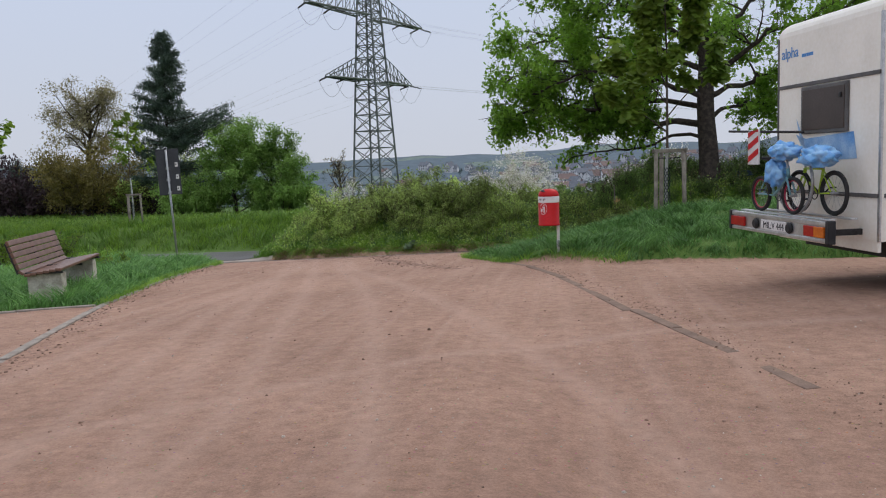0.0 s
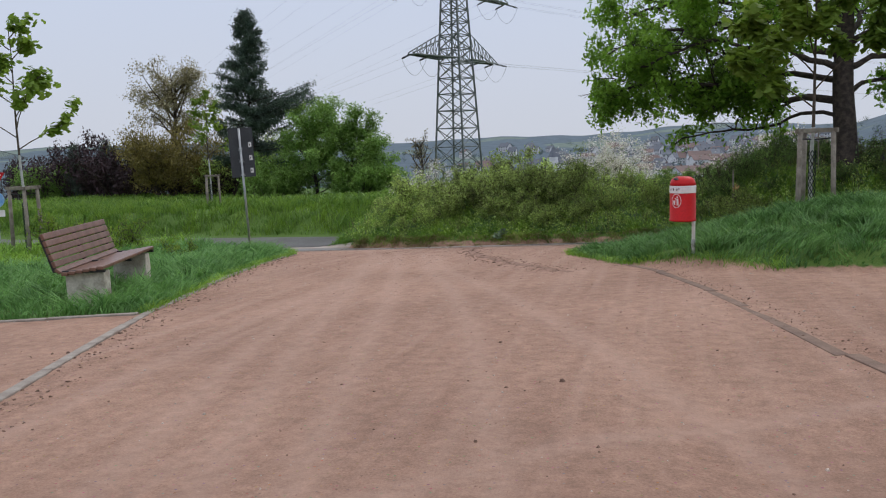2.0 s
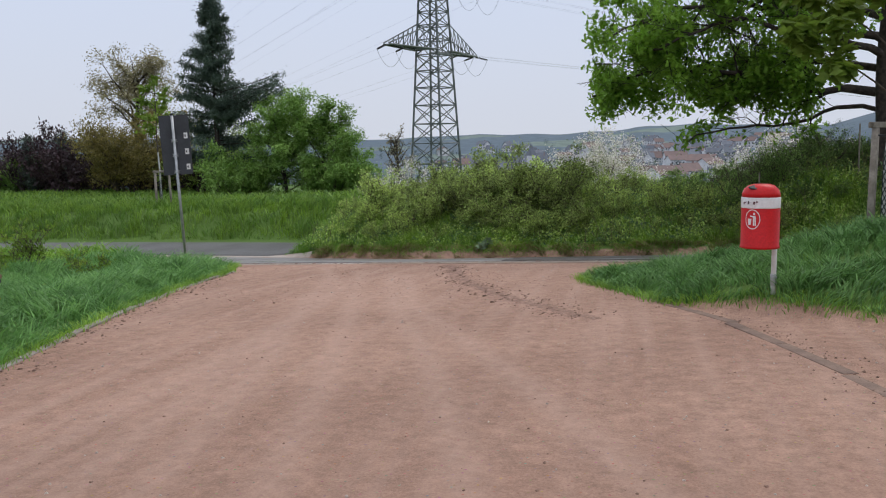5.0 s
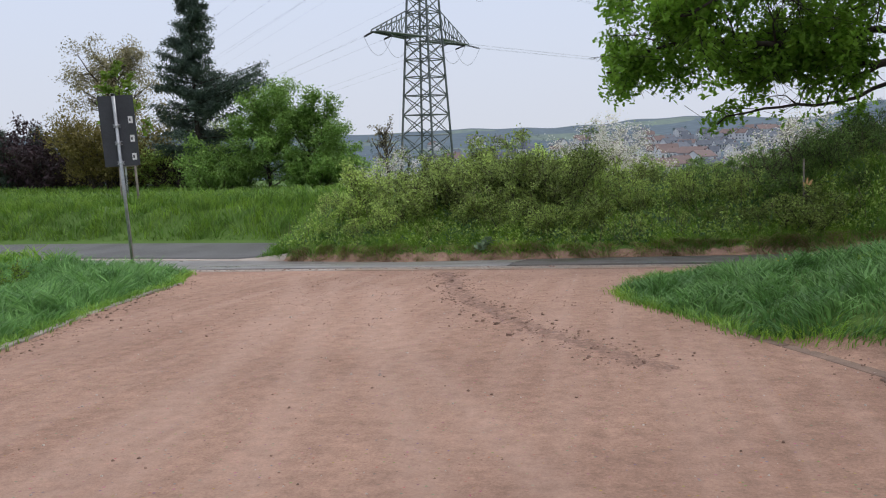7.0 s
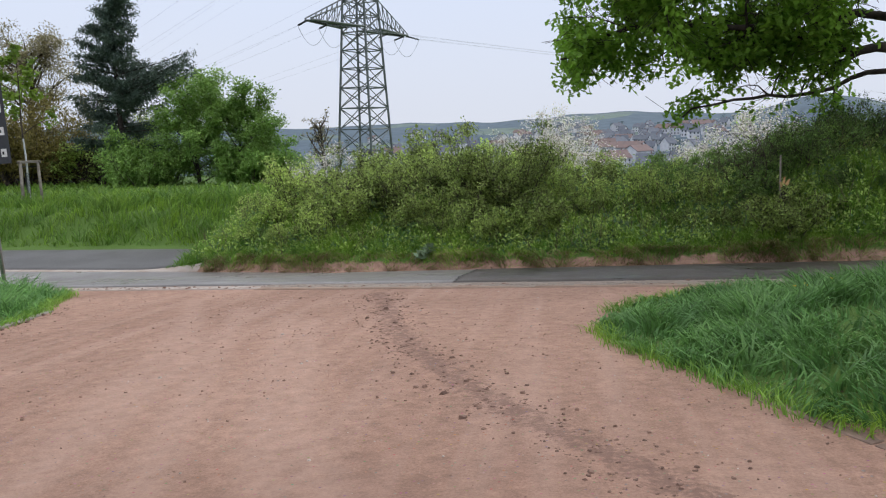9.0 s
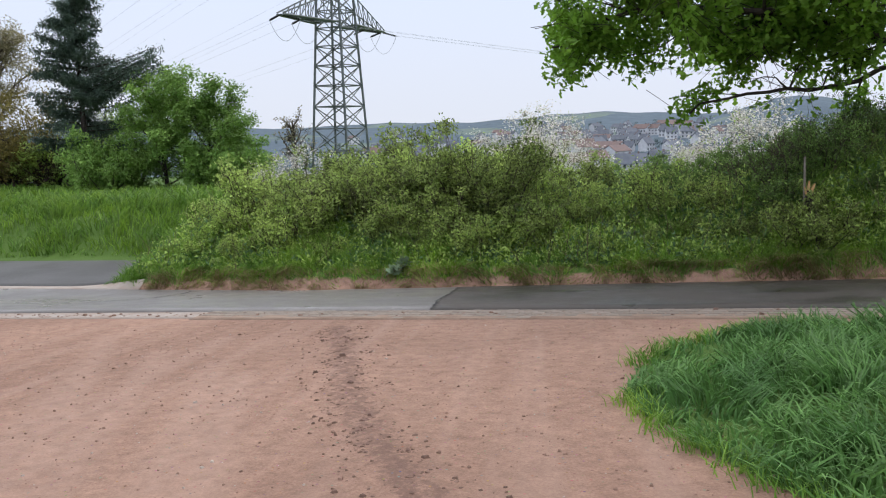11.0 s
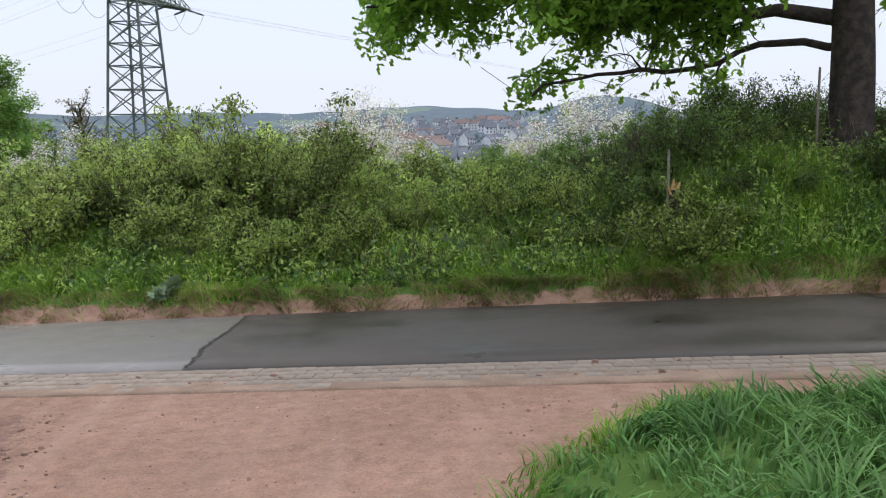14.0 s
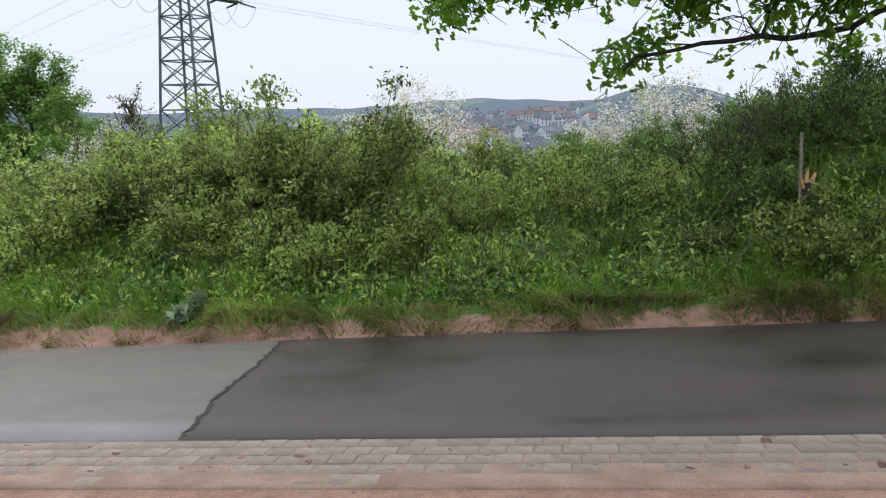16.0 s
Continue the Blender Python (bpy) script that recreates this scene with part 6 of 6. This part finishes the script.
def house_kind(w, d, h, pitch, roof, n_win):
    base = thing("house", pose(0, 0, 0), "distant pale house with a pitched roof in the valley", "house", "houses of the town")
    bm = box_bm(-w / 2, w / 2, -d / 2, d / 2, -8, h)
    wall = part("wall", bm, PLASTER, base)
    for s in (-1, 1):
        g = bmesh.new()
        g.faces.new([g.verts.new(p) for p in ((s * w / 2, -d / 2, h), (s * w / 2, d / 2, h), (s * w / 2, 0, h + pitch))])
        part("gable", g, PLASTER, base)
    r = bmesh.new()
    for s in (-1, 1):
        v = [Vector((-w / 2 - 0.5, s * (d / 2 + 0.6), h - 0.5)), Vector((w / 2 + 0.5, s * (d / 2 + 0.6), h - 0.5)), Vector((w / 2 + 0.5, 0, h + pitch + 0.2)), Vector((-w / 2 - 0.5, 0, h + pitch + 0.2))]
        lo = [r.verts.new(p) for p in v]
        up = [r.verts.new(p + Vector((0, 0, 0.25))) for p in v]
        r.faces.new(lo), r.faces.new(up)
        for k in range(4):
            r.faces.new((lo[k], lo[(k + 1) % 4], up[(k + 1) % 4], up[k]))
    ro = part("roof", r, roof, base)
    part("chimney", box_bm(w * 0.2, w * 0.2 + 0.7, -0.4, 0.4, h + pitch * 0.6, h + pitch + 1.2), ROOF_RED, ro)
    for k in range(n_win):
        for lv in (1.0, 3.8):
            if lv + 1.4 < h:
                x = -w / 2 + (k + 0.5) * w / n_win
                part("window", box_bm(x - 0.55, x + 0.55, -d / 2 - 0.06, -d / 2 + 0.02, lv, lv + 1.4), PANE, base)
    return base


def town():
    gen = np.random.default_rng(19)
    kinds = [house_kind(11, 9, 6, 3.6, ROOF_RED, 4), house_kind(13, 9, 6, 3.2, ROOF_GREY, 4), house_kind(9, 8, 5.8, 4.2, ROOF_GREY, 3), house_kind(16, 10, 7, 3.0, ROOF_RED, 5)]
    for n in range(170):
        az = radians(gen.choice([gen.normal(7.5, 3.2), gen.uniform(-14, 14), gen.normal(2, 5)]))
        d = gen.uniform(950, 1500) if n % 4 else gen.uniform(520, 950)
        x, y = d * math.sin(az), 17 + d * math.cos(az)
        s = gen.uniform(1.1, 1.6)
        if hgt(x, y) > -9:
            continue
        copy_thing(kinds[int(gen.choice([0, 1, 1, 2, 2, 3, 1, 2]))], pose(x, y, hgt(x, y), 0, 0, gen.uniform(-60, 60)) @ Matrix.Diagonal((s, s, s, 1)))
    for o in kinds:
        for c in list(o.children_recursive):
            bpy.data.objects.remove(c)
        bpy.data.objects.remove(o)
    ch = thing("church", pose(-72, 640, hgt(-72, 640)), "distant church with a pale square tower", "church")
    part("tower", box_bm(-3, 3, -3, 3, -8, 24), PLASTER, ch)
    part("tower_roof", turned(bmesh.new(), [(4.4, 24), (3.0, 27), (0.3, 33)], 4), ROOF_GREY, ch)
    part("nave", box_bm(4, 22, -5, 5, -8, 8), PLASTER, ch)
    r = bmesh.new()
    vs = [r.verts.new(p) for p in ((3.5, -5.6, 7.6), (22.5, -5.6, 7.6), (22.5, 0, 14), (3.5, 0, 14), (3.5, 5.6, 7.6), (22.5, 5.6, 7.6))]
    r.faces.new((vs[0], vs[1], vs[2], vs[3])), r.faces.new((vs[3], vs[2], vs[5], vs[4])), r.faces.new((vs[0], vs[3], vs[4])), r.faces.new((vs[1], vs[5], vs[2]))
    part("nave_roof", r, ROOF_RED, ch)
    # trees between the houses, the haze mixed into their leaf colour
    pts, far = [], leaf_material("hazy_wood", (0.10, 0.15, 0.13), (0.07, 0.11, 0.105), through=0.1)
    for _ in range(420):
        az, d = radians(gen.uniform(-30, 30)), gen.uniform(300, 1600)
        x, y = d * math.sin(az), 17 + d * math.cos(az)
        r = gen.uniform(2.5, 5.5)
        pts.append(np.array([x, y, hgt(x, y) + r]) + gen.normal(0, 1, (110, 3)) * (r * 0.5, r * 0.5, r * 0.6))
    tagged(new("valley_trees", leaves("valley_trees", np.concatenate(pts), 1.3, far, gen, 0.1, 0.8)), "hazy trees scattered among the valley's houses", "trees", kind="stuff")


town()

TAR = material("tar_seam", (0.03, 0.028, 0.027), (0.05, 0.046, 0.043), scale=8, rough=0.6, bump=0.2)


def seam(name, points, width, label):
    """A thin dark seam lying on the lane."""
    gen = np.random.default_rng(4)
    line = along(points, 0.07)
    verts, faces = [], []
    for x, y, h in line:
        o, wd = gen.normal(0, 0.012), width * gen.uniform(0.5, 1.3)
        for s in (-1, 1):
            px, py = x - math.sin(h) * (s * wd / 2 + o), y + math.cos(h) * (s * wd / 2 + o)
            verts.append((px, py, hgt(px, py) + 0.031))
    for i in range(len(line) - 1):
        faces.append((2 * i, 2 * i + 2, 2 * i + 3, 2 * i + 1))
    tagged(new(name, mesh_of(name, verts, faces, TAR)), label, "road seam", kind="structure")


def on_lane(X, v):
    return (X * K, (v - 0.165 * X) * K)


seam("road_seam_1", [on_lane(-0.63, 29.25), on_lane(-0.68, 30.4), on_lane(-0.62, 31.6), on_lane(-0.66, 33.3)], 0.03, "ragged dark edge between old and new asphalt")
seam("road_seam_2", [on_lane(-7.2, 30.6), on_lane(-6.2, 31.6), on_lane(-6.2, 33.2)], 0.035, "dark tar seam across the old asphalt")
